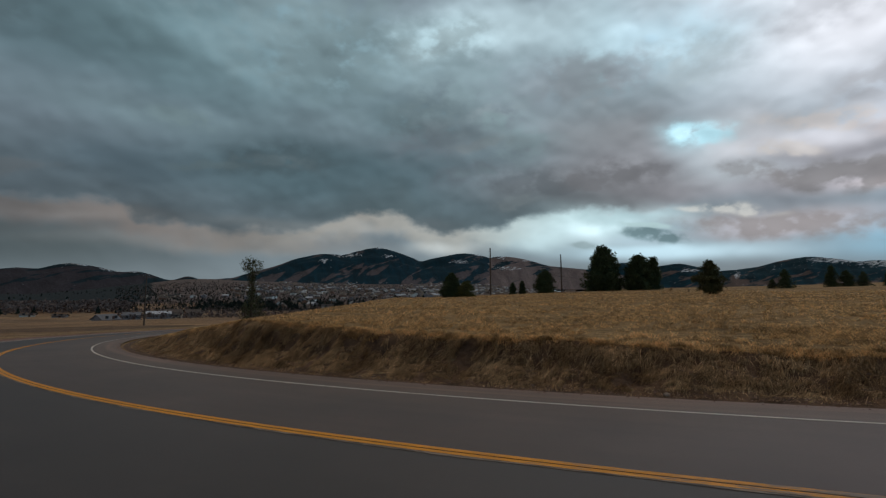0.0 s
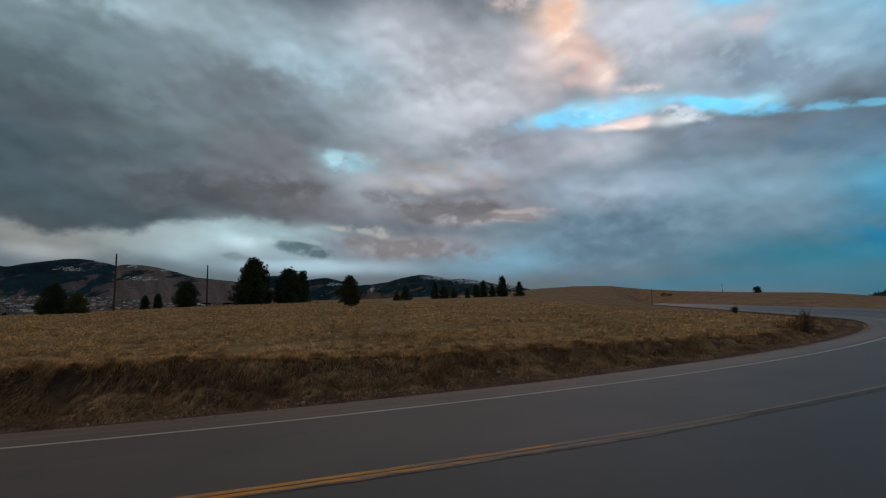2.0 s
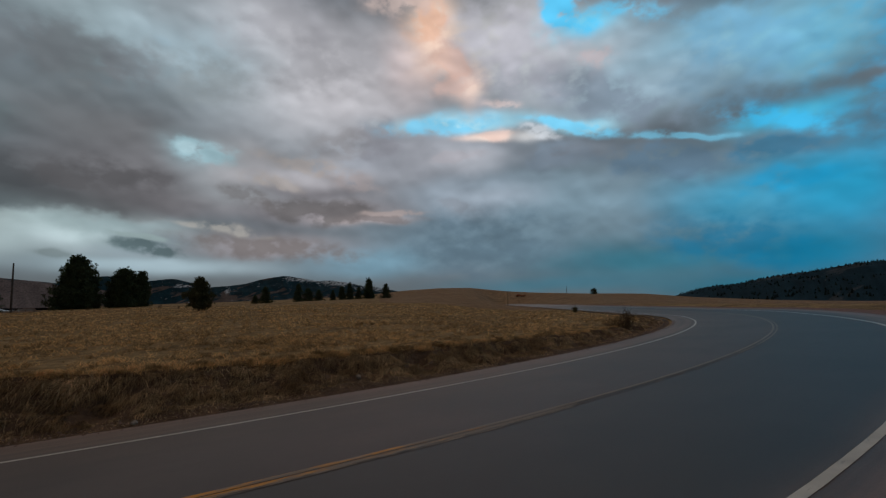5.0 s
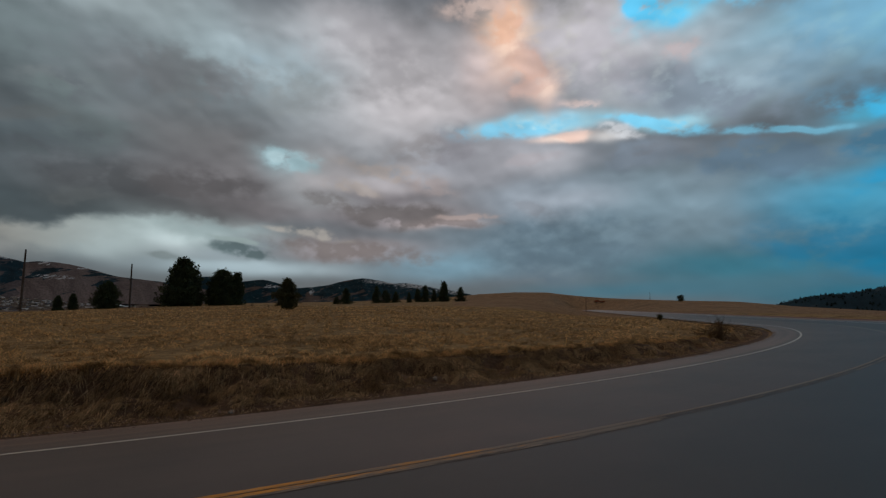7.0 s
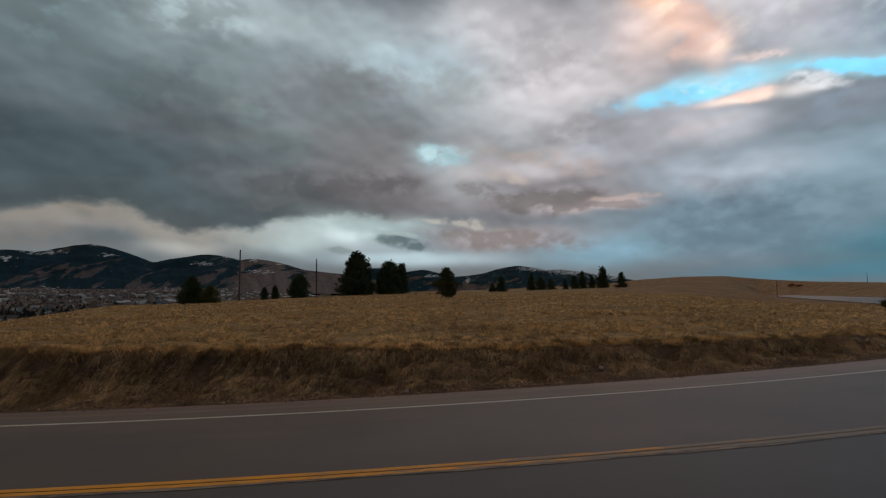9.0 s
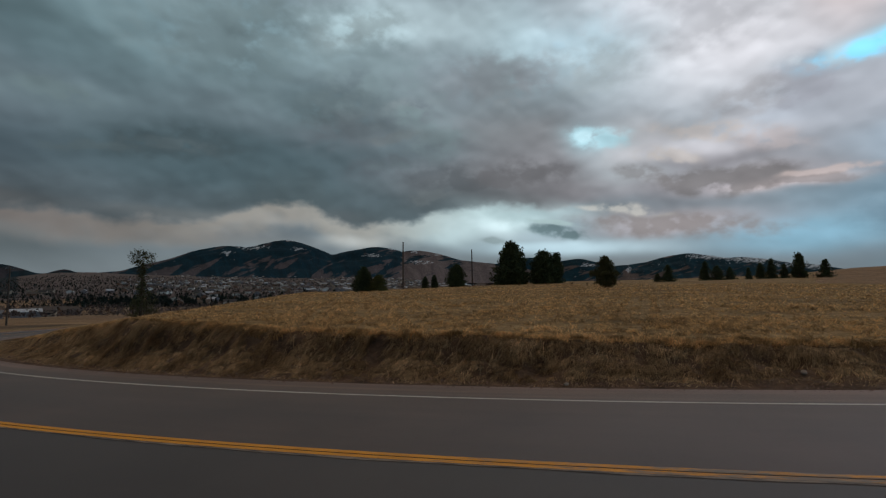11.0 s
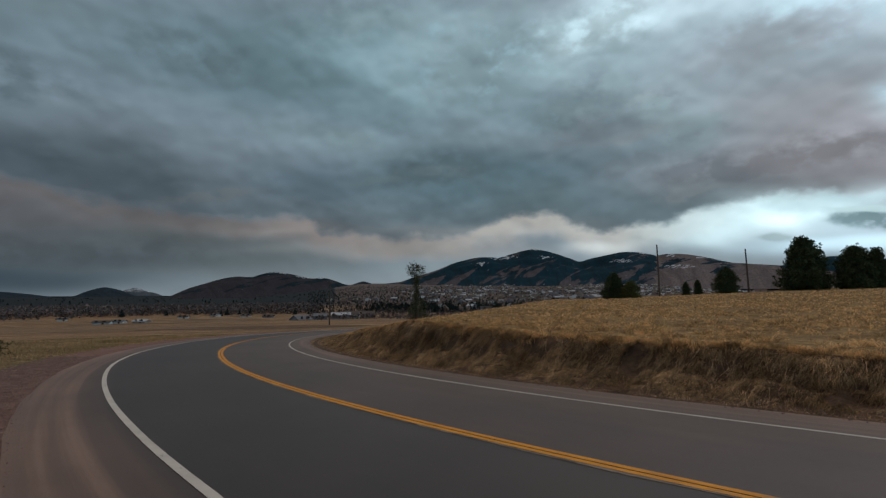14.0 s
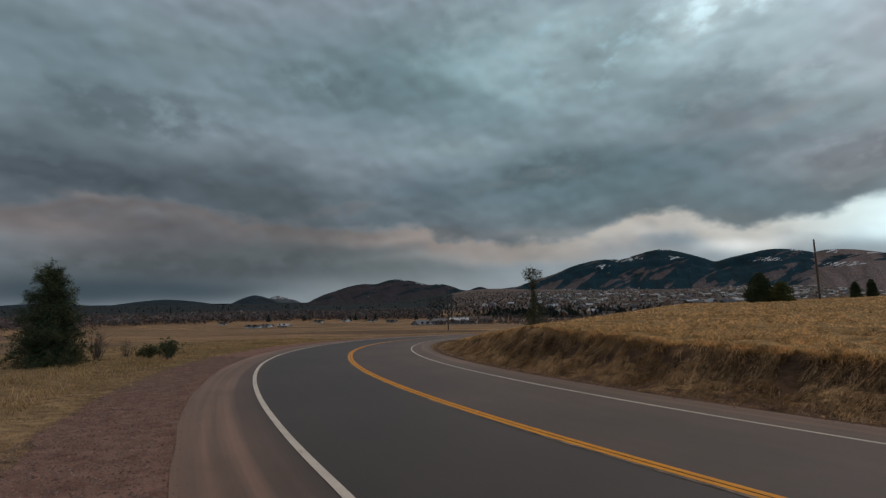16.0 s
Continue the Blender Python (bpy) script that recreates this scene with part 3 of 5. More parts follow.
def land_material(name, dry, pale, green, row=None, parcels=0.0):
    """Dry grassland: broad drifts of colour, mown rows, tussock-size mottling."""
    mat, nodes, links, bsdf = material(name, 0.95)
    bsdf.inputs["Specular IOR Level"].default_value = 0.1
    broad = mnoise(nodes, links, 0.035, 6, 0.6)
    colour = mramp(nodes, links, broad, (0.3, dry), (0.52, pale), (0.75, green))
    patchy = mnoise(nodes, links, 0.5, 6, 0.65, row)
    colour = mmix(nodes, links, colour, mramp(nodes, links, patchy, (0.3, 0.52), (0.7, 1.4)), 0.9, "MULTIPLY")
    if parcels:
        # fields of unlike crops, long from side to side
        tc = nodes.new("ShaderNodeTexCoord")
        lay = nodes.new("ShaderNodeMapping")
        lay.inputs["Scale"].default_value, lay.inputs["Rotation"].default_value = (parcels, parcels * 2.6, 0), (0, 0, radians(28))
        links.new(tc.outputs["Object"], lay.inputs[0])
        cell = nodes.new("ShaderNodeTexVoronoi")
        cell.distance = "CHEBYCHEV"
        cell.inputs["Scale"].default_value = 1.0
        links.new(lay.outputs[0], cell.inputs["Vector"])
        pick = nodes.new("ShaderNodeSeparateColor")
        links.new(cell.outputs["Color"], pick.inputs[0])
        crop = mramp(nodes, links, pick.outputs[0], (0.0, (0.62, 0.60, 0.62)), (0.35, (0.95, 0.92, 0.88)), (0.7, (1.25, 1.15, 0.98)), (1.0, (0.85, 0.90, 1.0)))
        colour = mmix(nodes, links, colour, crop, 1.0, "MULTIPLY")
    # mottling of the turf; its dark flecks also stand for shade between tufts
    tuft = mnoise(nodes, links, 3.2, 6, 0.72)
    colour = mmix(nodes, links, colour, mramp(nodes, links, tuft, (0.32, 0.35), (0.66, 1.5)), 0.95, "MULTIPLY")
    links.new(colour, bsdf.inputs["Base Color"])
    mbump(nodes, links, bsdf, tuft, 0.9, 0.16)
    return mat


def mountain_material(name, forest, grass, trees, snow=(), streaky=0.60, low=False):
    """Slopes of bare grass with conifer forest in long slanting fingers, on the upper slopes or the lower ones,
    and snow lying in patches (azimuth, height on the slope from 0 to 1, half width in degrees, half height)."""
    mat, nodes, links, bsdf = material(name, 0.95)
    bsdf.inputs["Specular IOR Level"].default_value = 0.05
    tc = nodes.new("ShaderNodeUVMap")
    cut = nodes.new("ShaderNodeSeparateXYZ")
    links.new(tc.outputs[0], cut.inputs[0])
    # true proportions first, then leaning fingers
    even = nodes.new("ShaderNodeMapping")
    even.inputs["Scale"].default_value, even.inputs["Rotation"].default_value = (1.0, 0.5, 1.0), (0, 0, radians(-24))
    links.new(tc.outputs[0], even.inputs[0])

    def slanting(scale, detail, rough, stretch, warp=0.0):
        lean = nodes.new("ShaderNodeMapping")
        lean.inputs["Scale"].default_value = stretch
        links.new(even.outputs[0], lean.inputs[0])
        node = nodes.new("ShaderNodeTexNoise")
        node.inputs["Scale"].default_value, node.inputs["Detail"].default_value = scale, detail
        node.inputs["Roughness"].default_value, node.inputs["Distortion"].default_value = rough, warp
        links.new(lean.outputs[0], node.inputs["Vector"])
        return node.outputs["Fac"]

    def sums(op, a, b):
        node = nodes.new("ShaderNodeMath")
        node.operation = op
        for n, v in enumerate((a, b)):
            if isinstance(v, (int, float)):
                node.inputs[n].default_value = v
            else:
                links.new(v, node.inputs[n])
        return node.outputs[0]

    wood = slanting(5.0, 8, 0.58, (0.42, 1.8, 1.0), 0.5)
    speck = mnoise(nodes, links, 70.0, 3, 0.7, (1.0, 0.5, 1.0), uv=True)
    gully = slanting(9.0, 5, 0.6, (1.4, 0.5, 1.0), 0.6)
    base = mmix(nodes, links, grass, mramp(nodes, links, gully, (0.32, 0.62), (0.7, 1.3)), 0.9, "MULTIPLY")
    base = mmix(nodes, links, base, mramp(nodes, links, speck, (0.36, 0.55), (0.6, 1.2)), 0.8, "MULTIPLY")
    dark = mmix(nodes, links, forest, mramp(nodes, links, gully, (0.3, 0.5), (0.7, 1.7)), 0.9, "MULTIPLY")
    dark = mmix(nodes, links, dark, mramp(nodes, links, speck, (0.3, 0.6), (0.7, 1.4)), 0.9, "MULTIPLY")
    up = sums("SUBTRACT", 1.0, cut.outputs[1]) if low else cut.outputs[1]
    cover = mspan(nodes, links, sums("ADD", sums("MULTIPLY", up, 0.4), sums("MULTIPLY", wood, 2.2)), trees, trees + 0.05)
    colour = mmix(nodes, links, base, dark, cover)
    if snow:
        drift = slanting(30.0, 5, 0.68, (0.7, 1.7, 1.0), 0.6)
        lying = None
        for az, v, wide, tall in snow:
            dx = sums("DIVIDE", sums("SUBTRACT", cut.outputs[0], az / 10), wide / 10)
            dy = sums("DIVIDE", sums("SUBTRACT", cut.outputs[1], v), tall)
            near = sums("SUBTRACT", 1.0, sums("ADD", sums("MULTIPLY", dx, dx), sums("MULTIPLY", dy, dy)))
            lying = near if lying is None else sums("MAXIMUM", lying, near)
        lying = sums("ADD", sums("MULTIPLY", sums("MAXIMUM", lying, -0.6), 0.13), drift)
        white = mspan(nodes, links, lying, streaky, streaky + 0.07)
        colour = mmix(nodes, links, colour, (0.52, 0.57, 0.62), white)
    links.new(colour, bsdf.inputs["Base Color"])
    return mat


ASPHALT = asphalt_material()
YELLOW = paint_material("yellow_road_paint", (0.74, 0.300, 0.006), (-59, -49, 0.34, 0.80), (0.22, 0.170, 0.128))
PALE_LINE = paint_material("bleached_road_paint", (0.27, 0.205, 0.150), (-50, 60, 0.40, 0.34), (0.076, 0.058, 0.051))
BROKEN_LINE = paint_material("broken_road_paint", (0.23, 0.175, 0.130), (-50, -36, 0.60, 0.42), (0.066, 0.051, 0.047))
RAGGED = paint_material("ragged_pale_road_paint", (0.27, 0.200, 0.145), (-110, -40, 0.50, 0.50), (0.052, 0.041, 0.037))
WHITE = paint_material("white_road_paint", (0.66, 0.61, 0.54), (-60, 60, 0.36, 0.42), (0.15, 0.13, 0.12))
GRAVEL = mottled("reddish_gravel", (0.16, 0.080, 0.062), (0.30, 0.18, 0.145), 3.0, 0.95, 40, 0.03)
STONE = mottled("gravel_stone", (0.15, 0.088, 0.070), (0.28, 0.19, 0.155), 4.0, 0.9, island=True)
PALE_STONE = mottled("pale_stone", (0.26, 0.21, 0.17), (0.40, 0.34, 0.29), 6.0, 0.9, bump=0.01)
FIELD = land_material("dry_field", (0.25, 0.160, 0.074), (0.36, 0.240, 0.115), (0.21, 0.140, 0.068), (0.35, 1.0, 1.0))
# bare soil, its colour darkened to carry the shade under the turf's lip too
BANK = mottled("bare_soil_lip_shade", (0.050, 0.030, 0.019), (0.17, 0.103, 0.062), 1.8, 0.95, 9, 0.10)
VALLEY = land_material("valley_land", (0.205, 0.142, 0.096), (0.28, 0.198, 0.132), (0.155, 0.126, 0.076), (0.12, 0.5, 1.0), 0.012)
PLAIN = land_material("brown_plain", (0.26, 0.160, 0.088), (0.33, 0.210, 0.118), (0.22, 0.142, 0.076), (0.3, 1.0, 1.0))
VERGE_LAND = land_material("verge_land", (0.22, 0.150, 0.086), (0.32, 0.220, 0.125), (0.150, 0.122, 0.060), (0.4, 1.0, 1.0))
FOOTHILL = land_material("foothill_land", (0.105, 0.084, 0.080), (0.170, 0.136, 0.126), (0.070, 0.063, 0.058))
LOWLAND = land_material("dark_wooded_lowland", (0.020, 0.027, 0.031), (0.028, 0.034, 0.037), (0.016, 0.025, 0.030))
GRASS = mottled("dry_grass_blades", (0.54, 0.355, 0.165), (0.82, 0.565, 0.290), 0.25, 0.9, 2.4, island=True, leafy=0.5, tuft_shade=True)
STRAW = mottled("bank_straw", (0.26, 0.165, 0.085), (0.74, 0.55, 0.33), 0.9, 0.9, 3.0, island="straw", leafy=0.45)
VERGE = mottled("verge_grass", (0.25, 0.205, 0.095), (0.62, 0.46, 0.265), 0.35, 0.9, 2.0, island=True, leafy=0.5)
PINE = mottled("young_pine_needles", (0.030, 0.038, 0.016), (0.085, 0.090, 0.036), 1.5, 0.8, 6, island=True)
NEEDLE = mottled("pine_needles", (0.028, 0.042, 0.019), (0.075, 0.095, 0.038), 0.8, 0.8, 6, island=True)
JUNIPER = mottled("juniper_green", (0.055, 0.062, 0.018), (0.13, 0.13, 0.038), 0.9, 0.85, 6, island=True)
OLIVE = mottled("olive_needles", (0.05, 0.055, 0.02), (0.11, 0.10, 0.04), 0.8, 0.85, 6, island=True)
BARK = mottled("pine_bark", (0.05, 0.032, 0.022), (0.13, 0.085, 0.06), 6.0, 0.95, 30, 0.02)
TWIG = mottled("bare_twigs", (0.10, 0.07, 0.05), (0.22, 0.16, 0.12), 1.0, 0.95, 8, island=True)
BRUSH = mottled("bare_brush", (0.10, 0.062, 0.035), (0.22, 0.14, 0.075), 1.0, 0.95, 8, island=True)
POLE = mottled("weathered_pole_wood", (0.06, 0.045, 0.035), (0.14, 0.105, 0.085), 2.0, 0.9, 25, 0.01)
STEEL = mottled("dull_steel", (0.22, 0.22, 0.22), (0.34, 0.34, 0.34), 3.0, 0.5, metal=0.7)
RUST = mottled("rusty_red_paint", (0.22, 0.06, 0.03), (0.36, 0.11, 0.05), 1.5, 0.8)
RUBBER = mottled("tyre_rubber", (0.02, 0.02, 0.02), (0.05, 0.05, 0.05), 4.0, 0.9)
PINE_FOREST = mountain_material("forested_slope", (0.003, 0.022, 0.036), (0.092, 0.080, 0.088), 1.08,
                                ((-11.2, 0.77, 2.0, 0.09), (-7.4, 0.97, 0.8, 0.06), (-13.8, 0.55, 0.8, 0.10), (-6.4, 0.7, 0.9, 0.05), (2.0, 0.55, 1.5, 0.06), (4.4, 0.82, 0.8, 0.05)))
BARE_SLOPE = mountain_material("bare_slope", (0.004, 0.022, 0.034), (0.148, 0.120, 0.120), 1.45,
                               ((4.9, 0.95, 0.9, 0.06), (6.9, 0.9, 0.6, 0.10), (9.8, 0.84, 0.9, 0.03), (11.8, 0.76, 0.7, 0.03), (7.5, 0.5, 2.0, 0.08)))
SNOWY = mountain_material("snowy_slope", (0.004, 0.024, 0.036), (0.110, 0.084, 0.076), 1.10,
                          ((39.5, 0.86, 2.6, 0.13), (43.5, 0.74, 3.2, 0.14), (47.5, 0.56, 2.6, 0.12), (27.1, 0.70, 1.0, 0.07), (31.4, 0.5, 0.35, 0.16), (23.0, 0.8, 0.8, 0.05)), 0.56)
BROWN_HILL = mountain_material("brown_slope", (0.006, 0.018, 0.026), (0.040, 0.036, 0.044), 1.40,
                               ((-37.3, 0.94, 1.5, 0.09), (-34.4, 0.78, 1.3, 0.09), (-32.6, 0.70, 0.7, 0.05)))
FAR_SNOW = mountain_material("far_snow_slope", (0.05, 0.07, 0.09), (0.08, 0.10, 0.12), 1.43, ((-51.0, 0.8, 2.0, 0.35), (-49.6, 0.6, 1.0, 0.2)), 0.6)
# dark woods with the blue of the rain haze mixed into both tones
HAZE_BLUE_HILL = mountain_material("far_rain_haze_slope", (0.016, 0.030, 0.042), (0.024, 0.038, 0.050), 1.35)
EAST_HILL = mountain_material("wooded_east_slope", (0.006, 0.018, 0.026), (0.048, 0.050, 0.054), 1.16, low=True)
WALLS = [mottled("house_wall", c, tuple(1.25 * v for v in c), 0.6, 0.8) for c in
         ((0.60, 0.58, 0.55), (0.32, 0.25, 0.19), (0.20, 0.19, 0.20), (0.22, 0.13, 0.09), (0.62, 0.57, 0.52))]
ROOFS = [mottled("house_roof", c, tuple(1.3 * v for v in c), 0.9, 0.85) for c in
         ((0.05, 0.046, 0.046), (0.09, 0.07, 0.06), (0.15, 0.15, 0.16), (0.08, 0.045, 0.036), (0.42, 0.43, 0.45))]
GLASS = mottled("dark_window", (0.02, 0.025, 0.03), (0.05, 0.055, 0.06), 2.0, 0.15)

# ---------------------------------------------------------------- lie of the land
CX, CY = 26.41, 60.03           # centre of the bend
RY = 60.05                    # radius of the yellow line
INNER, OUTER = -3.60, 3.57    # the white edge lines, outwards from the yellow one
PAVED, STONY = 4.98, 6.65     # outer edges of the pavement and of the gravel
FOOT, TOP = -5.75, -7.35      # foot and top of the bank
DX, DY = math.sin(radians(60)), math.cos(radians(60))    # the way of the straight beyond the bend
PX, PY = CX + RY * DY, CY - RY * DX                      # where it begins


def smooth(a, b, x):
    t = np.clip((x - a) / (b - a), 0, 1)
    return t * t * (3 - 2 * t)


def along(x, y):
    """How far along the road and how far out from its yellow line a place lies, and which piece of road is nearest."""
    ax, ay = x - CX, y - CY
    s = (x - PX) * DX + (y - PY) * DY
    straight = (ax * DX + ay * DY > 0) & (ax * DY - ay * DX > -RY * 0.2)
    left = (ay > 0) & (ax < 0)
    arc = RY * np.arctan2(ax * DX + ay * DY, ax * DY - ay * DX)
    u = np.hypot(ax, ay) - RY
    u = np.where(straight, (x - PX) * DY - (y - PY) * DX, u)
    u = np.where(left, -ax - RY, u)
    return np.where(straight, s, np.where(left, -RY * radians(120) - ay, arc)), u, straight


def road_z(x, y):
    s, u, straight = along(x, y)
    tilt = 0.01867 * x - 0.04888 * y
    bx, by = PX + u * DY, PY - u * DX
    return np.where(straight, 0.01867 * bx - 0.04888 * by + 0.0028 * np.maximum(s, 0), tilt)


def rough(x, y, size, seed=0.0):
    """Cheap smooth unevenness between about -1 and 1."""
    x, y = x / size + seed, y / size - 0.7 * seed
    return (np.sin(1.7 * x + 1.3 * np.sin(1.1 * y + seed)) + np.sin(2.3 * y + 1.7 * np.sin(0.9 * x)) + 0.6 * np.sin(3.9 * x - 2.7 * y + np.sin(2.1 * x)) + 0.5 * np.sin(4.7 * y + 3.1 * x)) / 3.1


def field_z(x, y):
    """The grass field on top of the bank, out to its crest."""
    d, az = np.hypot(x, y), np.degrees(np.arctan2(x, y))
    slope = np.interp(az, [-2, 10, 24, 45, 55, 62, 75], [0.0, 0.011, 0.0195, 0.0235, 0.020, 0.010, 0.0])
    near = 0.38 + slope * np.maximum(d - 13, 0) - 0.18 * np.maximum(0, -8 - x)
    return near + 0.05 * rough(x, y, 4.0) + 0.10 * rough(x, y, 17.0, 2.0) * smooth(20, 60, d)


def far_z(x, y):
    """The valley to the west and north, the plain to the east."""
    d, az = np.hypot(x, y), np.degrees(np.arctan2(x, y))
    town = np.interp(az, [-40, -28, 14, 24], [0, 1, 1, 0.6])
    valley = np.interp(d, [0, 40, 100, 330, 700, 1700, 2600, 5000], [0, -1.75, -5.2, -15.5, -17, -18, -19, -22])
    valley = valley + town * np.interp(d, [0, 500, 900, 1700, 2600, 5000], [0, 0, 7, 28, 62, 120]) + 0.35 * rough(x, y, 50.0) * smooth(60, 200, d)
    high = np.interp(az, [14, 30, 40, 46, 51, 55, 59, 63, 67, 72, 78, 83, 90, 97, 110], [3.5, 6.5, 8.6, 11.0, 15.0, 16.9, 16.8, 13.6, 11.4, 9.9, 8.6, 5.0, 1.7, -0.2, -0.6])
    low = np.interp(az, [20, 50, 62, 75, 85, 110], [2.2, 2.4, 1.1, 0.8, 0.75, 0.6])
    plain = low + (high - low) * smooth(70, 470, d) - 0.012 * np.maximum(d - 520, 0) + 0.2 * rough(x, y, 60.0, 1.0) * smooth(80, 200, d)
    side = smooth(3, 20, az) * (1 - smooth(150, 178, np.abs(az)))
    return valley * (1 - side) + plain * side


def land(x, y):
    x, y = np.asarray(x, float), np.asarray(y, float)
    s, u, straight = along(x, y)
    d, az = np.hypot(x, y), np.degrees(np.arctan2(x, y))
    road = road_z(x, y) - 0.07 - 0.0012 * np.maximum(d - 60, 0)
    field = field_z(x, y)
    out = far_z(x, y)
    crest = np.interp(az, [-30, -10, 10, 20, 60], [60, 85, 105, 110, 110])
    field = field + (out - field) * smooth(crest, crest + np.interp(az, [0, 20], [110, 260]), d)
    foot = FOOT + 0.22 * rough(x, y, 2.4, 5.0) + 0.35 * smooth(-60, -52, s)
    top = TOP + 0.30 * rough(x, y, 3.1, 7.0)
    slope = np.clip((u - foot) / (top - foot), 0, 1)
    easy_bank = slope**0.8
    easy_bank = easy_bank * easy_bank * (3 - 2 * easy_bank) * 0.4 + easy_bank * 0.6
    # a worn scarp under the turf where the road cuts deepest, an even slope where the bank runs out
    scarp = 0.64 * slope + 0.36 * smooth(0.55, 0.88, slope + 0.10 * rough(x, y, 1.3, 8.0))
    cutting = smooth(-98, -84, s)
    rise = easy_bank * (1 - cutting) + scarp * cutting
    # beside the straight the bank dies away into a long easy slope
    easy = smooth(0, 50, s)
    rise = np.where(straight, rise * (1 - easy) + easy * smooth(FOOT, FOOT - 26, u), rise)
    face = np.clip(rise * (1 - rise) * 4, 0, 1)
    inside = road + (field - road) * rise + face * (0.21 * rough(x, y, 0.62, 3.0) + 0.11 * rough(x, y, 0.27, 1.0))
    outside = road + 0.05 * smooth(STONY, STONY + 1.5, u) + (out - road - 0.05) * smooth(STONY, STONY + 24, u)
    outside = outside + 0.05 * rough(x, y, 1.7, 4.0) * smooth(STONY, STONY + 1.5, u)
    made = np.where(u < FOOT + 0.8, inside, np.where(u > STONY, outside, road))
    runs = smooth(-232, -190, s) * (1 - smooth(300, 390, np.where(straight, s, 0)))
    plain = np.where(u < 0, field, out)
    return plain + (made - plain) * runs


def raw_mesh(name, verts, faces, mats=(), slots=None, uv=None, flat=False):
    """A mesh from arrays of places and of three- or four-cornered faces."""
    verts, faces = np.asarray(verts, np.float32), np.asarray(faces, np.int32)
    mesh = bpy.data.meshes.new(name)
    mesh.vertices.add(len(verts))
    mesh.vertices.foreach_set("co", verts.ravel())
    mesh.loops.add(faces.size)
    mesh.loops.foreach_set("vertex_index", faces.ravel())
    mesh.polygons.add(len(faces))
    mesh.polygons.foreach_set("loop_start", np.arange(len(faces), dtype=np.int32) * faces.shape[1])
    for mat in mats:
        mesh.materials.append(mat)
    if slots is not None:
        mesh.polygons.foreach_set("material_index", np.asarray(slots, np.int32))
    mesh.polygons.foreach_set("use_smooth", np.full(len(faces), not flat))
    if uv is not None:
        layer = mesh.uv_layers.new(name="UVMap")
        layer.data.foreach_set("uv", np.asarray(uv, np.float32)[faces.ravel()].ravel())
    mesh.update(calc_edges=True)
    mesh.validate()
    return mesh


def grid_faces(rows, cols, wrap=False):
    i, j = np.meshgrid(np.arange(rows - 1), np.arange(cols if wrap else cols - 1), indexing="ij")
    k = (j + 1) % cols
    return np.stack([i * cols + j, i * cols + k, (i + 1) * cols + k, (i + 1) * cols + j], -1).reshape(-1, 4)


def part(name, mesh, mat, parent=None, label="", kind=""):
    """One mesh object, under a thing where one is given."""
    if mat is not None and not mesh.materials:
        mesh.materials.append(mat)
    ob = new(name, mesh)
    if parent is not None:
        ob.parent = parent
    if label:
        ob["label"] = label
    if kind:
        ob["kind"] = kind
    return ob


def thing(name, x, y, z, label, category, group="", turn=0.0):
    ob = new(name)
    ob.empty_display_size = 0.3
    ob.matrix_basis = pose(x, y, z, 0, 0, turn)
    return tagged(ob, label, category, group)


# the ground: one sheet of rings round the bend's centre, out to the horizon
rings = np.unique(np.round(np.concatenate([
    np.linspace(0.5, 44, 40), np.arange(44, 51.4, 0.35), np.arange(51.4, 55.2, 0.11), np.arange(55.2, 66.6, 0.9),
    np.arange(66.6, 72, 0.3), np.arange(72, 96, 1.0), np.geomspace(96, 5200, 110)]), 3))
turns = np.radians(np.arange(0, 360, 0.3))
rr, tt = np.meshgrid(rings, turns, indexing="ij")
gx, gy = CX + rr * np.cos(tt), CY + rr * np.sin(tt)
gz = land(gx, gy)
ground_faces = grid_faces(len(rings), len(turns), True)[:, ::-1]
mid = np.stack([gx.ravel(), gy.ravel()], -1)[ground_faces].mean(1)
ms, mu, _ = along(mid[:, 0], mid[:, 1])
md, ma = np.hypot(mid[:, 0], mid[:, 1]), np.degrees(np.arctan2(mid[:, 0], mid[:, 1]))
slot = np.zeros(len(ground_faces), int)
slot[(ma < 16) & (md > 100) & (mu < 0)] = 2
slot[(ma < 0) & (ma > -150) & (mu > 16)] = 2
slot[(ma < 0) & (ma > -150) & (mu > STONY - 0.5) & (mu <= 16)] = 4
slot[(ma > 48) & (ma < 150) & (md > 105)] = 5
slot[(md > 640) & (ma < 20)] = 3
slot[(md > 900) & (ma < 60)] = 3
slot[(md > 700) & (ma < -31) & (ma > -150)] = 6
slot[(mu > TOP + 0.1) & (mu < FOOT + 0.6) & (ms < 30)] = 1
ground = part("ground", raw_mesh("ground", np.stack([gx, gy, gz], -1).reshape(-1, 3), ground_faces, (FIELD, BANK, VALLEY, FOOTHILL, VERGE_LAND, PLAIN, LOWLAND), slot), None)
tagged(ground, "rolling land of dry brown grass with a cut bank along the road", "ground", kind="structure")


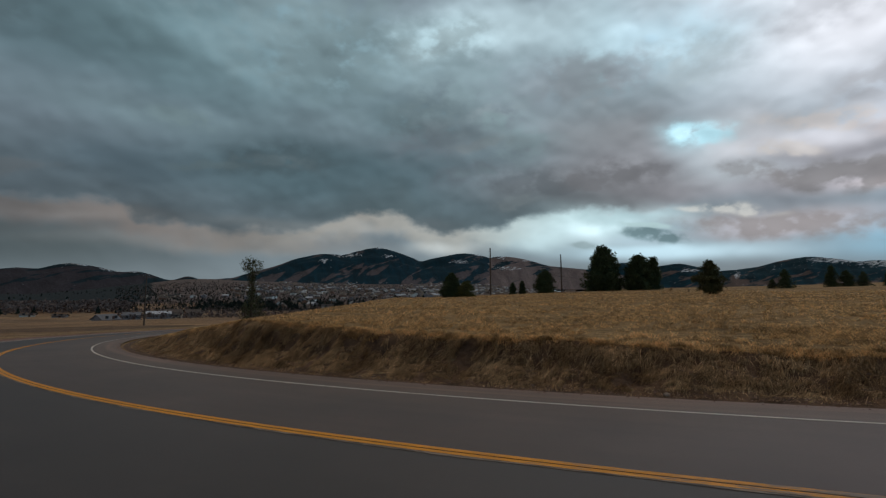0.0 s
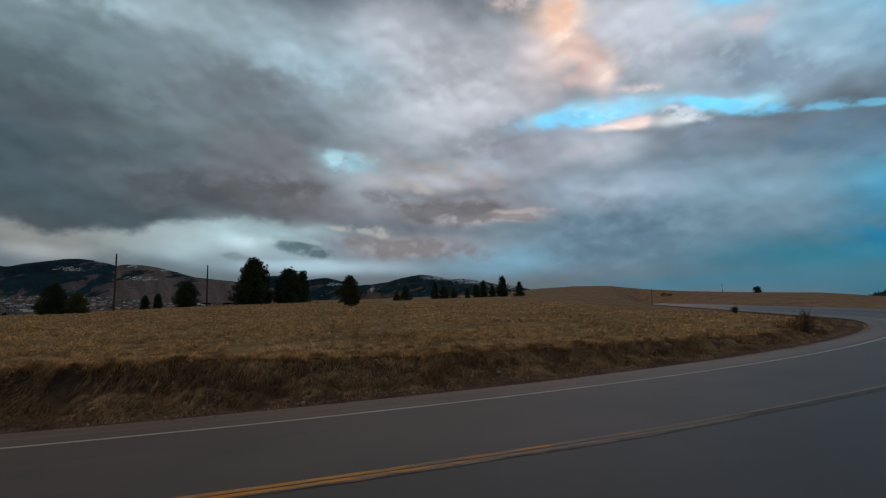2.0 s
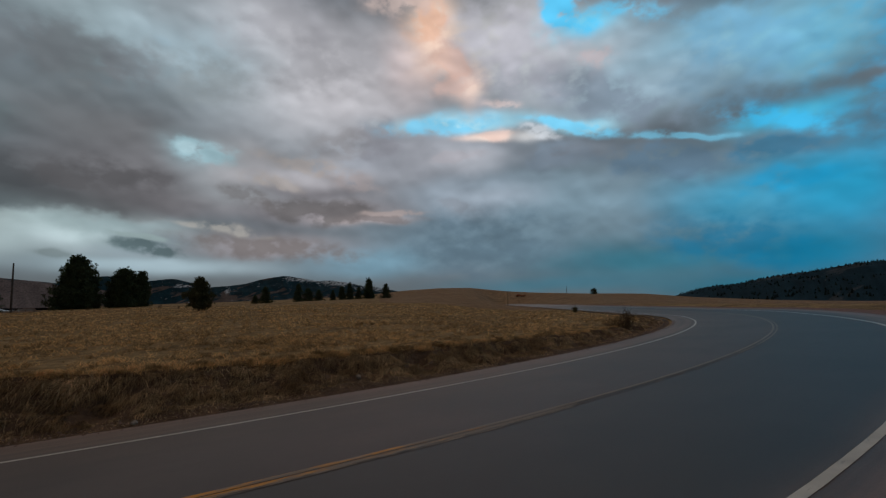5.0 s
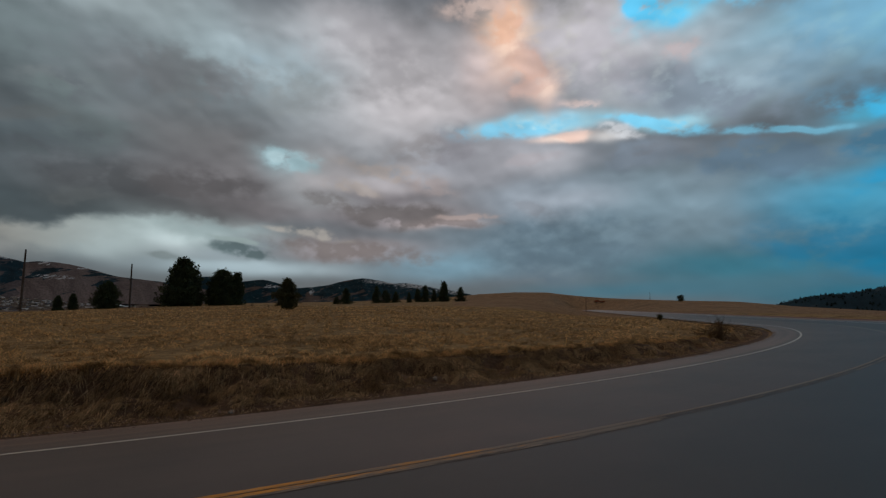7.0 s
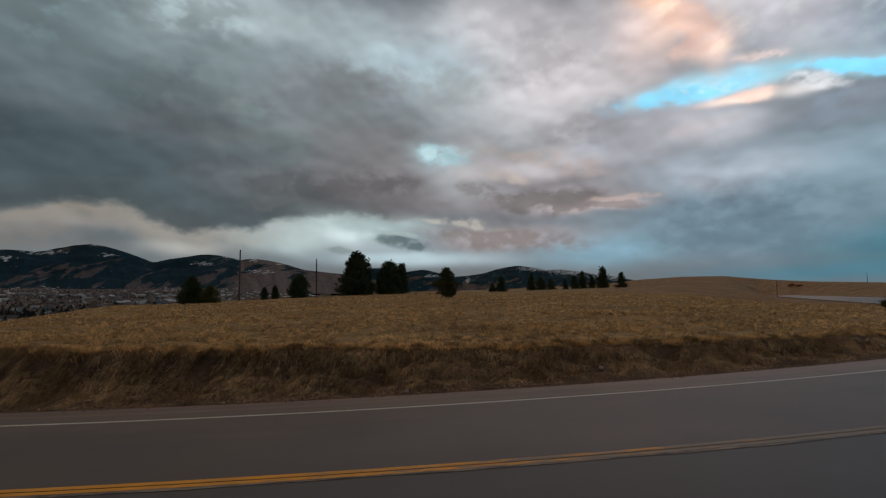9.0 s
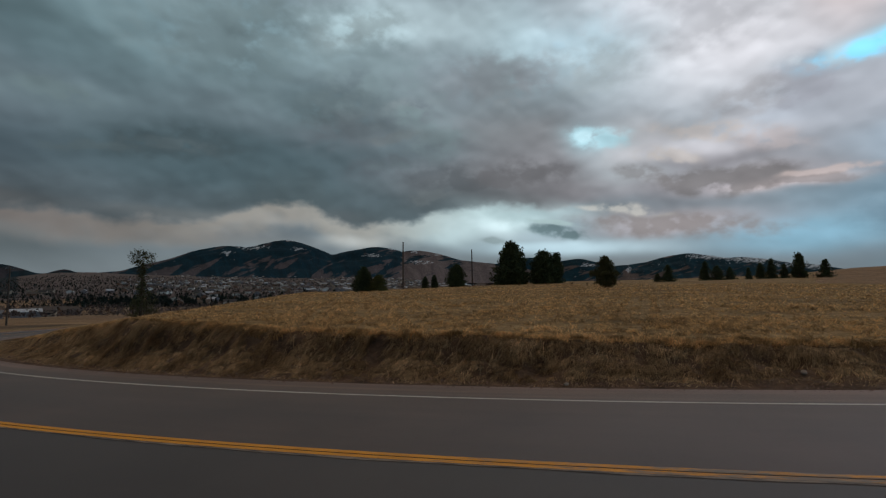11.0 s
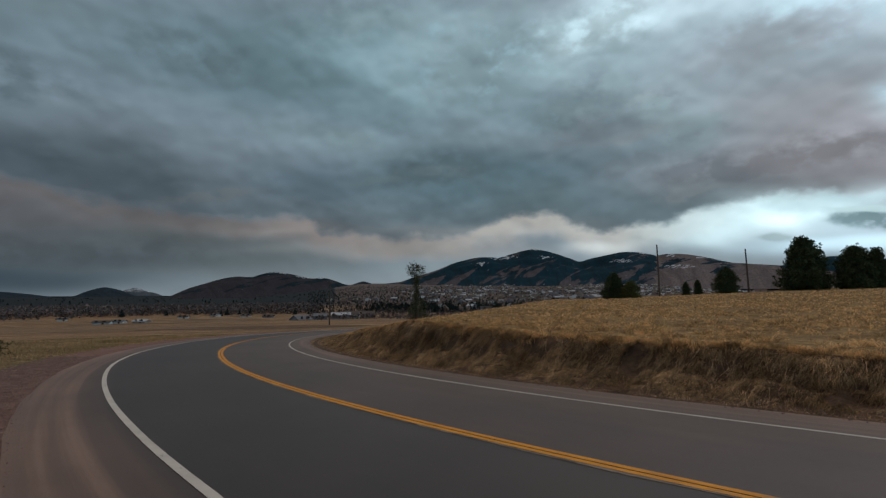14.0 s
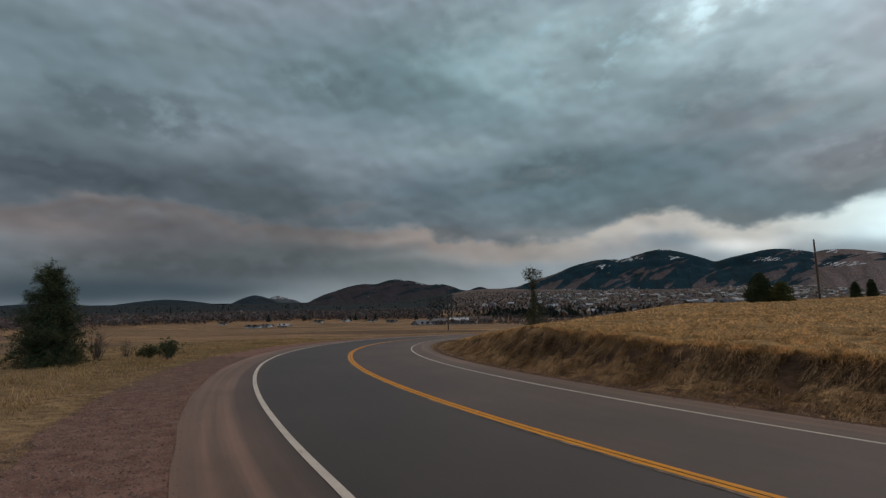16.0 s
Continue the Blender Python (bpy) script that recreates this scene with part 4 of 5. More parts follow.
def ribbon(name, s0, s1, u0, u1, lift, step=0.8, across=2, wave=0.0, drift=None):
    """A strip of road between two distances out from the yellow line, laid on the road's own surface."""
    ss = np.arange(s0, s1 + step, step)
    uu = np.linspace(u0, u1, across)
    s, u = np.meshgrid(ss, uu, indexing="ij")
    u = u + drift(s) if drift else u
    if wave:
        u = u + wave * (np.sin(s * 1.9) + np.sin(s * 0.83 + 1) + 0.7 * np.sin(s * 4.7)) * (np.abs(u - u1) < 1e-6)

    lx = radians(-60) + s / RY
    x = np.where(s > 0, PX + s * DX + u * DY, CX + (RY + u) * np.cos(lx))
    y = np.where(s > 0, PY + s * DY - u * DX, CY + (RY + u) * np.sin(lx))
    west = s < -RY * radians(120)
    x = np.where(west, CX - RY - u, x)
    y = np.where(west, CY - (s + RY * radians(120)), y)
    z = road_z(x, y) + lift
    return raw_mesh(name, np.stack([x, y, z], -1).reshape(-1, 3), grid_faces(*s.shape)[:, ::-1], uv=np.stack([s, u], -1).reshape(-1, 2))


WEST, EAST = -205.0, 370.0
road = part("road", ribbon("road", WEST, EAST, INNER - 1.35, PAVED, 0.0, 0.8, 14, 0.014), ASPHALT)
tagged(road, "two-lane asphalt road curving in a wide banked bend", "road", kind="structure")
part("edge_line", ribbon("edge_line", WEST, EAST, INNER - 0.045, INNER + 0.045, 0.006), WHITE, road, "thin white inner edge line")
part("edge_line", ribbon("edge_line", WEST, EAST, -0.055, 0.055, 0.006, drift=lambda s: np.interp(s, [-91, -83, -77, -72, -69, -65, -62, -60.7, -56.5, -52, -49, -31, -21, -9], [3.72, 3.79, 3.76, 3.63, 3.56, 3.49, 3.47, 3.47, 3.62, 3.81, 3.84, 3.56, 2.95, 2.9])), WHITE, road, "broad white outer edge line")
for u0, u1 in ((-0.116, -0.012), (0.012, 0.110)):
    part("centre_line", ribbon("centre_line", WEST, -50.0, u0, u1, 0.006), YELLOW, road, "yellow centre line, worn in places")
part("centre_line", ribbon("centre_line", -50.0, EAST, -0.105, -0.030, 0.006), PALE_LINE, road, "centre line bleached to a pale tan")
part("centre_line", ribbon("centre_line", -50.0, EAST, 0.045, 0.105, 0.006), BROKEN_LINE, road, "centre line worn down to pale scraps")
part("old_line", ribbon("old_line", -110.0, -50.0, 0.113, 0.17, 0.005, 0.3, 2, 0.012), RAGGED, road, "ragged pale remains of an older line")
shoulder = part("gravel_shoulder", ribbon("gravel_shoulder", WEST, EAST, PAVED - 0.35, STONY + 0.15, -0.012, 0.5, 8, 0.09), GRAVEL)
tagged(shoulder, "shoulder of reddish-brown gravel beside the pavement", "shoulder", kind="structure")


# ---------------------------------------------------------------- mountains
def mountain(name, label, mat, az0, az1, dist, depth, foot, peaks, seed, step=0.12, crag=0.10):
    """A range of hills: the ridge is the upper rim of rounded peaks (azimuth, height in degrees, width to the west, to the east)."""
    az = np.arange(az0, az1 + step, step)
    t = np.linspace(0, 1.35, 46)
    a, k = np.meshgrid(az, t, indexing="ij")
    ridge = np.full(len(az), -90.0)
    for at, el, west, east in peaks:
        off = az - at
        w = np.where(off < 0, west, east)
        ridge = np.logaddexp(ridge * 9, (el - np.abs(off / w) ** 1.5) * 9) / 9
    fade = np.minimum(smooth(az0, az0 + 2.5, az), 1 - smooth(az1 - 2.5, az1, az))
    d = dist + depth * (k - 1)
    top = EYE + dist * np.tan(np.radians(ridge))
    top = np.maximum(foot + (top - foot) * fade, foot)[:, None]
    x, y = d * np.sin(np.radians(a)), d * np.cos(np.radians(a))
    up = np.where(k <= 1, smooth(0, 1, k) * 0.45 + np.clip(k, 0, 1) ** 1.35 * 0.55, 1 - 0.9 * (k - 1))
    spur = rough(x, y, 330.0, seed) * 0.6 + rough(x, y, 140.0, seed + 1) * 0.3 + rough(x, y, 60.0, seed + 2) * 0.14
    rise = top - foot
    z = foot + rise * up * (1 + crag * spur * np.where(k < 1, 1.6 * np.sin(np.pi * np.clip(k, 0, 1)) + 0.34, 0.34))
    uv = np.stack([a / 10, (z - foot) / max(1.0, float(top.max()) - foot)], -1)
    mesh = raw_mesh(name, np.stack([x, y, z], -1).reshape(-1, 3), grid_faces(*a.shape)[:, ::-1], (mat,), uv=uv.reshape(-1, 2))
    return tagged(part(name, mesh, None), label, "mountain", kind="structure")


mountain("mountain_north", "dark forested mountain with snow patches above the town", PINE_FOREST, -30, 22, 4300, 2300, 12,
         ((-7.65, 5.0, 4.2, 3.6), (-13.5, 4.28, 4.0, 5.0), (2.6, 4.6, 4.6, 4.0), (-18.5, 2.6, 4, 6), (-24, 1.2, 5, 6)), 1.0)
mountain("mountain_shoulder", "bare grey-brown shoulder of the mountain with a few trees", BARE_SLOPE, -1, 24, 4200, 2200, 12,
         ((6.5, 4.12, 3.2, 5.5), (13, 2.9, 6, 8), (18, 2.3, 6, 6)), 1.5)
mountain("mountain_knob", "small dark wooded knob below the mountain", BROWN_HILL, -34, -22, 4000, 900, -15, ((-27.8, 1.35, 2.4, 2.2), (-25, 0.9, 3, 3)), 2.0)
mountain("mountain_west", "bare dark brown mountain with a snowy crest", BROWN_HILL, -50, -24, 4200, 2200, -20,
         ((-37.6, 2.38, 3.2, 4.5), (-41.5, 1.85, 3.6, 5), (-45, 0.8, 2.6, 5), (-32.5, 1.75, 4, 3.0), (-29.6, 0.9, 4, 4)), 3.0)
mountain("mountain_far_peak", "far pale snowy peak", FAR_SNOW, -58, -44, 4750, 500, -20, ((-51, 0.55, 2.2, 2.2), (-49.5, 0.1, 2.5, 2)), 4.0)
mountain("mountain_far_west", "low dark wooded hill across the valley", HAZE_BLUE_HILL, -60, -45, 4500, 900, -20, ((-53.4, 0.62, 2.6, 2.8), (-50, -0.2, 3, 3)), 5.0)
mountain("mountain_haze", "long dark wooded hill under rain", HAZE_BLUE_HILL, -100, -52, 4600, 1200, -20, ((-62, 0.25, 7, 7), (-72, 0.0, 9, 9), (-84, 0.3, 9, 9)), 6.0)
mountain("mountain_ridge", "dark blue-green wooded ridge beyond the field", SNOWY, 14, 36, 3900, 900, 0, ((20.5, 3.25, 5, 5), (26, 3.1, 5, 4), (31, 2.4, 5, 6)), 7.0)
mountain("mountain_east", "wooded mountain with snow streaks along its crest", SNOWY, 28, 60, 4100, 1400, 0,
         ((37.2, 3.55, 4.2, 5), (42, 3.05, 5, 5), (47, 2.2, 5, 5), (33, 2.6, 5, 5)), 8.0)
mountain("mountain_hillside", "hillside rising in the east, grass above and pine woods below", EAST_HILL, 79, 150, 1500, 900, -4,
         ((85.5, 1.6, 4.5, 6), (92, 2.5, 6, 6), (98, 3.3, 7, 8), (110, 4.2, 10, 20), (130, 3.6, 20, 20)), 9.0)

# ---------------------------------------------------------------- trees and brush
def tube(points, radii, sides=7):
    """A tapering round limb along points."""
    points = np.asarray(points, float)
    verts, faces = [], []
    for n, (p, r) in enumerate(zip(points, radii)):
        way = points[min(n + 1, len(points) - 1)] - points[max(n - 1, 0)]
        way = way / (np.linalg.norm(way) + 1e-9)
        side = np.cross(way, (0.31, 0.95, 0.1))
        side = side / (np.linalg.norm(side) + 1e-9)
        other = np.cross(way, side)
        a = np.arange(sides) * 2 * math.pi / sides
        verts.append(p + r * (np.cos(a)[:, None] * side + np.sin(a)[:, None] * other))
        if n:
            i = np.arange(sides)
            j = (i + 1) % sides
            b, t = (n - 1) * sides, n * sides
            faces += [np.stack([b + i, b + j, t + j], -1), np.stack([b + i, t + j, t + i], -1)]
    return np.concatenate(verts), np.concatenate(faces)


def joined(pieces):
    """One pair of arrays out of many."""
    verts, faces, n = [], [], 0
    for v, f in pieces:
        verts.append(v)
        faces.append(np.asarray(f) + n)
        n += len(v)
    return np.concatenate(verts), np.concatenate(faces)


def needles(rng, centres, size, count, spread=1.0, width=0.16, up=0.25):
    """Tufts of thin leaves round many centres."""
    c = np.repeat(centres, count, axis=0)
    way = rng.normal(size=c.shape)
    way[:, 2] += up
    way /= np.linalg.norm(way, axis=1)[:, None]
    side = np.cross(way, rng.normal(size=c.shape))
    side /= np.linalg.norm(side, axis=1)[:, None]
    long = size * rng.uniform(0.6, 1.3, (len(c), 1))
    start = c + way * long * 0.15 * spread
    tip = c + way * long * spread
    half = side * long * width
    mid = start * 0.45 + tip * 0.55
    verts = np.stack([start, mid - half, tip, mid + half], 1).reshape(-1, 3)
    n = np.arange(len(c)) * 4
    return verts, np.stack([n, n + 1, n + 2, n + 3], -1)


def tree(name, az, dist, height, crown_width, label, mat, seed, shape="round", bare=0.12, density=1.0, group="", category="pine tree", tuft=None, sprigs=0, thin=0.15):
    """A conifer: tapered trunk, whorls of limbs, and a crown of many small needle tufts with gaps and an uneven outline."""
    rng = np.random.default_rng(seed)
    x, y = dist * math.sin(radians(az)), dist * math.cos(radians(az))
    base = float(land(x, y))
    top = thing(name, x, y, base - 0.05, label, category, group)
    lean = rng.normal(0, 0.012, 2) * height
    k = np.linspace(0, 1, 7)
    line = np.stack([lean[0] * k**2, lean[1] * k**2, height * 0.97 * k], -1)
    thick = height * 0.022
    part("trunk", raw_mesh("trunk", *tube(line, thick * (1.05 - k) + 0.01 * height * 0.15)), BARK, top, "rough brown bark")
    limbs, centres = [], []
    tuft = tuft or max(0.16, height * 0.055)
    levels = int(18 * density) + 6
    for n in range(levels):
        f = bare + (1 - bare) * (n + rng.uniform(0, 0.8)) / levels
        if f > 0.985:
            continue
        g = (f - bare) / (1 - bare)
        if shape == "round":
            reach = (max(0.0, 1 - ((g - 0.36) / 0.68) ** 2)) ** 0.55
        elif shape == "dome":
            reach = (max(0.0, 1 - g**1.9)) ** 0.7
        elif shape == "knob":
            reach = max(0.0, 1 - g**2.3) ** 0.62 * (0.88 + 0.15 * math.sin(13 * g + seed)) * (1.06 - 0.3 * g)
        elif shape == "lumpy":
            reach = max(0.12, min(1.0, 0.55 + 1.6 * g) * (1 - max(0.0, g - 0.25) * 1.12)) * (0.85 + 0.25 * math.sin(19 * g))
        elif shape == "tuft":
            reach = 0.85 * max(0.0, math.sin(math.pi * min(1.0, max(0.0, g - 0.72) / 0.30))) + 0.30 + 0.25 * max(0.0, 0.5 - g)
        elif shape == "layered":
            reach = ((1 - g) ** 0.72 + 0.08) * (0.62 + 0.42 * abs(math.sin(15 * g + 0.4)))
        else:
            reach = ((1 - g) ** 0.85 * 0.95 + 0.05) * (0.92 + 0.12 * math.sin(24 * g))
        reach *= crown_width / 2
        for b in range(int((5 + 3 * rng.random()) * min(1.4, density**0.5 + 0.2))):
            turn = rng.uniform(0, 2 * math.pi)
            r = reach * rng.uniform(0.62, 1.12)
            droop = (0.30 * (g - 0.35) + rng.uniform(-0.10, 0.14)) * r
            foot = np.array([np.interp(f, k, line[:, 0]), np.interp(f, k, line[:, 1]), height * 0.97 * f])
            way = np.array([math.cos(turn), math.sin(turn), 0])
            elbow = foot + way * r * 0.55 + (0, 0, droop * 0.35 - 0.03 * r)
            end = foot + way * r + (0, 0, droop)
            limbs.append(tube([foot, elbow, end], [thick * 0.32 * (1.1 - f), thick * 0.2 * (1.1 - f), thick * 0.05], 4))
            for m in np.linspace(0.35, 1.0, max(2, int(2 + 4 * r / (crown_width / 2 + 1e-6)))):
                spot = foot + (elbow - foot) * min(1, m / 0.55) if m < 0.55 else elbow + (end - elbow) * (m - 0.55) / 0.45
                centres.append(spot + rng.normal(0, tuft * 0.5, 3))
                if rng.random() < 0.6:
                    centres.append(spot + rng.normal(0, tuft * 0.9, 3))
    for n in range(6):
        centres.append(line[-1] + rng.normal(0, tuft * 0.4, 3) - (0, 0, n * tuft * 0.4))
    part("branches", raw_mesh("branches", *joined(limbs)), BARK, top, "dark limbs", "stuff")
    part("crown", raw_mesh("crown", *needles(rng, np.array(centres), tuft, sprigs or int(9 + 5 * density), width=thin), flat=True), mat, top, "dense dark needles", "stuff")
    return top


def brush(name, az, dist, height, wide, label, mat, seed, stems=60, category="shrub", group="", leaf=0.0, leafmat=None):
    """A shrub of many thin forking stems, with leaves where it has any."""
    rng = np.random.default_rng(seed)
    x, y = dist * math.sin(radians(az)), dist * math.cos(radians(az))
    top = thing(name, x, y, float(land(x, y)) - 0.03, label, category, group)
    pieces, tips = [], []
    for n in range(stems):
        turn, out = rng.uniform(0, 2 * math.pi), wide / 2 * rng.uniform(0.1, 1.0)
        rise = height * rng.uniform(0.45, 1.0) * (1 - 0.35 * (2 * out / wide) ** 2)
        foot = np.array([math.cos(turn), math.sin(turn), 0]) * out * 0.25
        end = np.array([math.cos(turn) * out, math.sin(turn) * out, rise])
        bend = foot * 0.4 + end * 0.6 + rng.normal(0, 0.06 * height, 3)
        thick = 0.006 + 0.006 * height
        pieces.append(tube([foot, bend, end], [thick, thick * 0.7, thick * 0.25], 3))
        tips += [end, bend * 0.5 + end * 0.5]
        for m in range(3):
            twig = end + rng.normal(0, 0.16 * height, 3)
            pieces.append(tube([bend * 0.4 + end * 0.6, twig], [thick * 0.5, thick * 0.15], 3))
            tips.append(twig)
    part("stem_cluster", raw_mesh("stem_cluster", *joined(pieces)), mat, top, "thin bare stems", "stuff")
    if leaf:
        part("foliage", raw_mesh("foliage", *needles(rng, np.array(tips), leaf, 9, width=0.2), flat=True), leafmat, top, "small dull leaves", "stuff")
    return top


# trees along the crest of the field
tree("pine_tree", 18.45, 110, 9.5, 8.0, "big dense old pine with a rounded crown on the field's crest", NEEDLE, 11, "knob", 0.02, 2.4)
tree("pine_tree", 22.15, 112, 7.6, 6.4, "dense dark pine beside a bigger one", NEEDLE, 12, "dome", 0.02, 2.1)
tree("pine_tree", 23.45, 113, 6.9, 3.4, "smaller dense pine against its neighbour", NEEDLE, 13, "dome", 0.03, 1.5)
tree("pine_tree", 28.9, 66, 4.2, 4.0, "small round pine on a bare trunk in the field", OLIVE, 15, "lumpy", 0.14, 1.3)
tree("juniper_tree", 11.95, 100, 4.6, 4.6, "dark dense juniper of conical shape on the crest", NEEDLE, 16, "dome", 0.0, 1.8, category="juniper")
tree("juniper_tree", 1.0, 82, 4.1, 3.5, "dark green juniper on the edge of the field", NEEDLE, 17, "dome", 0.0, 1.7, category="juniper")
tree("juniper_tree", 2.75, 81, 2.7, 3.4, "low yellow-green juniper beside a darker one", JUNIPER, 18, "dome", 0.0, 1.5, category="juniper")
tree("juniper_tree", 8.25, 99, 2.35, 1.5, "small dark juniper on the crest", NEEDLE, 19, "dome", 0.0, 1.0, category="juniper", group="small junipers on the crest")
tree("juniper_tree", 9.35, 100, 2.6, 1.4, "small dark juniper on the crest", NEEDLE, 20, "dome", 0.0, 1.0, category="juniper", group="small junipers on the crest")
for n, (at, far, high, wide) in enumerate(((34.3, 196, 3.2, 2.4), (35.35, 196, 6.2, 5.0), (38.85, 200, 7.1, 3.8), (39.9, 202, 5.4, 4.0), (41.1, 204, 4.8, 4.4), (42.7, 206, 4.4, 2.2),
                                           (43.7, 205, 5.9, 2.8), (44.6, 206, 7.0, 3.6), (45.6, 208, 5.2, 3.0), (46.8, 208, 8.8, 4.0), (48.75, 210, 6.4, 5.0))):
    tree("pine_tree", at, far, high, wide * 1.25, "dark pine in a loose row across the field", NEEDLE, 30 + n, "cone" if n % 3 else "dome", 0.05, 0.9, group="pines across the field")
tree("lone_tree", 72.8, 330, 3.9, 4.6, "lone dark round tree on the plain's skyline", NEEDLE, 50, "round", 0.1, 0.9)
tree("tall_pine", -21.5, 92, 12.2, 3.4, "tall thin pine with a tufted top and sparse lower limbs", OLIVE, 51, "tuft", 0.20, 1.0, tuft=0.34, sprigs=4)
tree("juniper_tree", -22.2, 95, 4.4, 3.0, "dark bushy juniper at the foot of a tall pine", OLIVE, 53, "dome", 0.0, 0.35, category="juniper", sprigs=5)
tree("juniper_tree", -21.0, 94, 5.8, 4.5, "dark bushy juniper at the foot of a tall pine", OLIVE, 52, "dome", 0.0, 0.4, category="juniper", sprigs=5)
tree("young_pine", -70.4, 26.5, 4.15, 3.1, "young green pine with layered limbs on the grass below the road", PINE, 60, "layered", 0.05, 1.7, tuft=0.20, sprigs=24, thin=0.05)
brush("shrub", 76.4, 28, 1.3, 1.1, "bare brown shrub on the end of the bank", BRUSH, 70, 80)
brush("shrub", 75.0, 28.5, 0.55, 1.6, "low bare brush on the bank", BRUSH, 71, 60)
brush("sapling", 70.85, 62, 0.75, 0.5, "tiny dark sapling beside the road", BRUSH, 72, 30, leaf=0.12, leafmat=OLIVE)
brush("shrub", -61.0, 27.5, 0.85, 0.9, "dark evergreen shrub on the slope below the road", TWIG, 73, 50, leaf=0.10, leafmat=OLIVE)
brush("shrub", -62.7, 28.5, 0.62, 1.1, "low dull green shrub on the slope", TWIG, 74, 50, leaf=0.09, leafmat=OLIVE)
brush("bare_bush", -66.9, 29, 1.5, 0.9, "tall bare bush of thin upright stems", TWIG, 75, 40)
brush("bare_bush", -64.6, 31, 1.0, 0.8, "thin bare bush in the dry grass", TWIG, 76, 26)
rng = np.random.default_rng(5)
for n in range(16):
    brush("weed", rng.uniform(6, 30), rng.uniform(84, 104), rng.uniform(0.35, 0.8), rng.uniform(0.5, 1.0), "small brown dead weed on the field", BRUSH, 100 + n, 14, "weed", "weeds on the field")
for n in range(9):
    brush("weed", rng.uniform(-10, 60), rng.uniform(22, 52), rng.uniform(0.12, 0.24), rng.uniform(0.3, 0.6), "small dark clump of dead weed in the grass", BRUSH, 130 + n, 14, "weed", "weeds on the field")


# ---------------------------------------------------------------- poles and a far truck
def block(wide, deep, high, at=(0, 0, 0), bevel=0.0):
    """A bevelled block standing on its base's centre."""
    bm = bmesh.new()
    bmesh.ops.create_cube(bm, size=1, matrix=Matrix.Translation((at[0], at[1], at[2] + high / 2)) @ Matrix.Diagonal((wide, deep, high, 1)))
    if bevel:
        bmesh.ops.bevel(bm, geom=bm.edges[:], offset=bevel, segments=1, affect="EDGES")
    mesh = bpy.data.meshes.new("block")
    bm.to_mesh(mesh)
    bm.free()
    return mesh


def utility_pole(az, dist, height, label, arm=True, turn=20.0, lean=0.0):
    x, y = dist * math.sin(radians(az)), dist * math.cos(radians(az))
    top = thing("utility_pole", x, y, float(land(x, y)) - 0.1, label, "utility pole", turn=turn)
    k = np.linspace(0, 1, 5)
    line = np.stack([lean * k, 0 * k, (height + 0.1) * k], -1)
    part("pole", raw_mesh("pole", *tube(line, 0.17 - 0.06 * k, 9)), POLE, top, "weathered wooden pole")
    if arm:
        part("crossarm", block(1.5, 0.10, 0.12, (lean, 0.14, height - 0.55), 0.01), POLE, top)
        for n in (-0.65, 0.0, 0.65):
            part("insulator", raw_mesh("insulator", *tube([(lean + n, 0.14, height - 0.43), (lean + n, 0.14, height - 0.36), (lean + n, 0.14, height - 0.27)], [0.03, 0.055, 0.025], 8)), STEEL, top, "grey insulator")
    return top


utility_pole(5.68, 96, 9.4, "dark wooden utility pole behind the field's crest", lean=-0.15, arm=False)
utility_pole(13.85, 104, 7.9, "dark wooden utility pole beyond the field", arm=False, lean=-0.2)
utility_pole(-31.53, 127, 11.5, "grey wooden utility pole beside the road below", turn=60)
utility_pole(63.1, 300, 9.0, "lone wooden pole beside the far road", arm=False)
utility_pole(69.8, 440, 6.5, "thin far pole on the plain", arm=False)


def wheel(radius, wide):
    bm = bmesh.new()
    bmesh.ops.create_cone(bm, cap_ends=True, segments=16, radius1=radius, radius2=radius, depth=wide, matrix=Matrix.Rotation(radians(90), 4, "X"))
    bmesh.ops.bevel(bm, geom=[e for e in bm.edges if e.calc_face_angle(0) > 1], offset=wide * 0.2, segments=2, affect="EDGES")
    mesh = bpy.data.meshes.new("wheel")
    bm.to_mesh(mesh)
    bm.free()
    return mesh


def farm_truck(az, dist, turn):
    x, y = dist * math.sin(radians(az)), dist * math.cos(radians(az))
    top = thing("farm_truck", x, y, float(land(x, y)), "dull red farm truck with a long flat bed parked far off", "truck", turn=turn)
    part("cab", block(1.9, 2.2, 1.5, (-3.0, 0, 0.75), 0.15), RUST, top, "dull red cab")
    part("bonnet", block(1.4, 2.0, 0.8, (-4.5, 0, 0.75), 0.15), RUST, top, "dull red bonnet")
    part("bed", block(5.8, 2.3, 0.7, (1.0, 0, 0.85), 0.05), RUST, top, "red flat bed with low sides")
    for wx in (-4.4, 1.2, 2.6):
        for wy in (-0.95, 0.95):
            w = part("wheel", wheel(0.48, 0.3), RUBBER, top, "black tyre")
            w.matrix_basis = pose(wx, wy, 0.48)
    part("window", block(0.9, 2.22, 0.5, (-3.1, 0, 1.6), 0.03), GLASS, top, "dark cab window")


farm_truck(64.65, 400, -25)


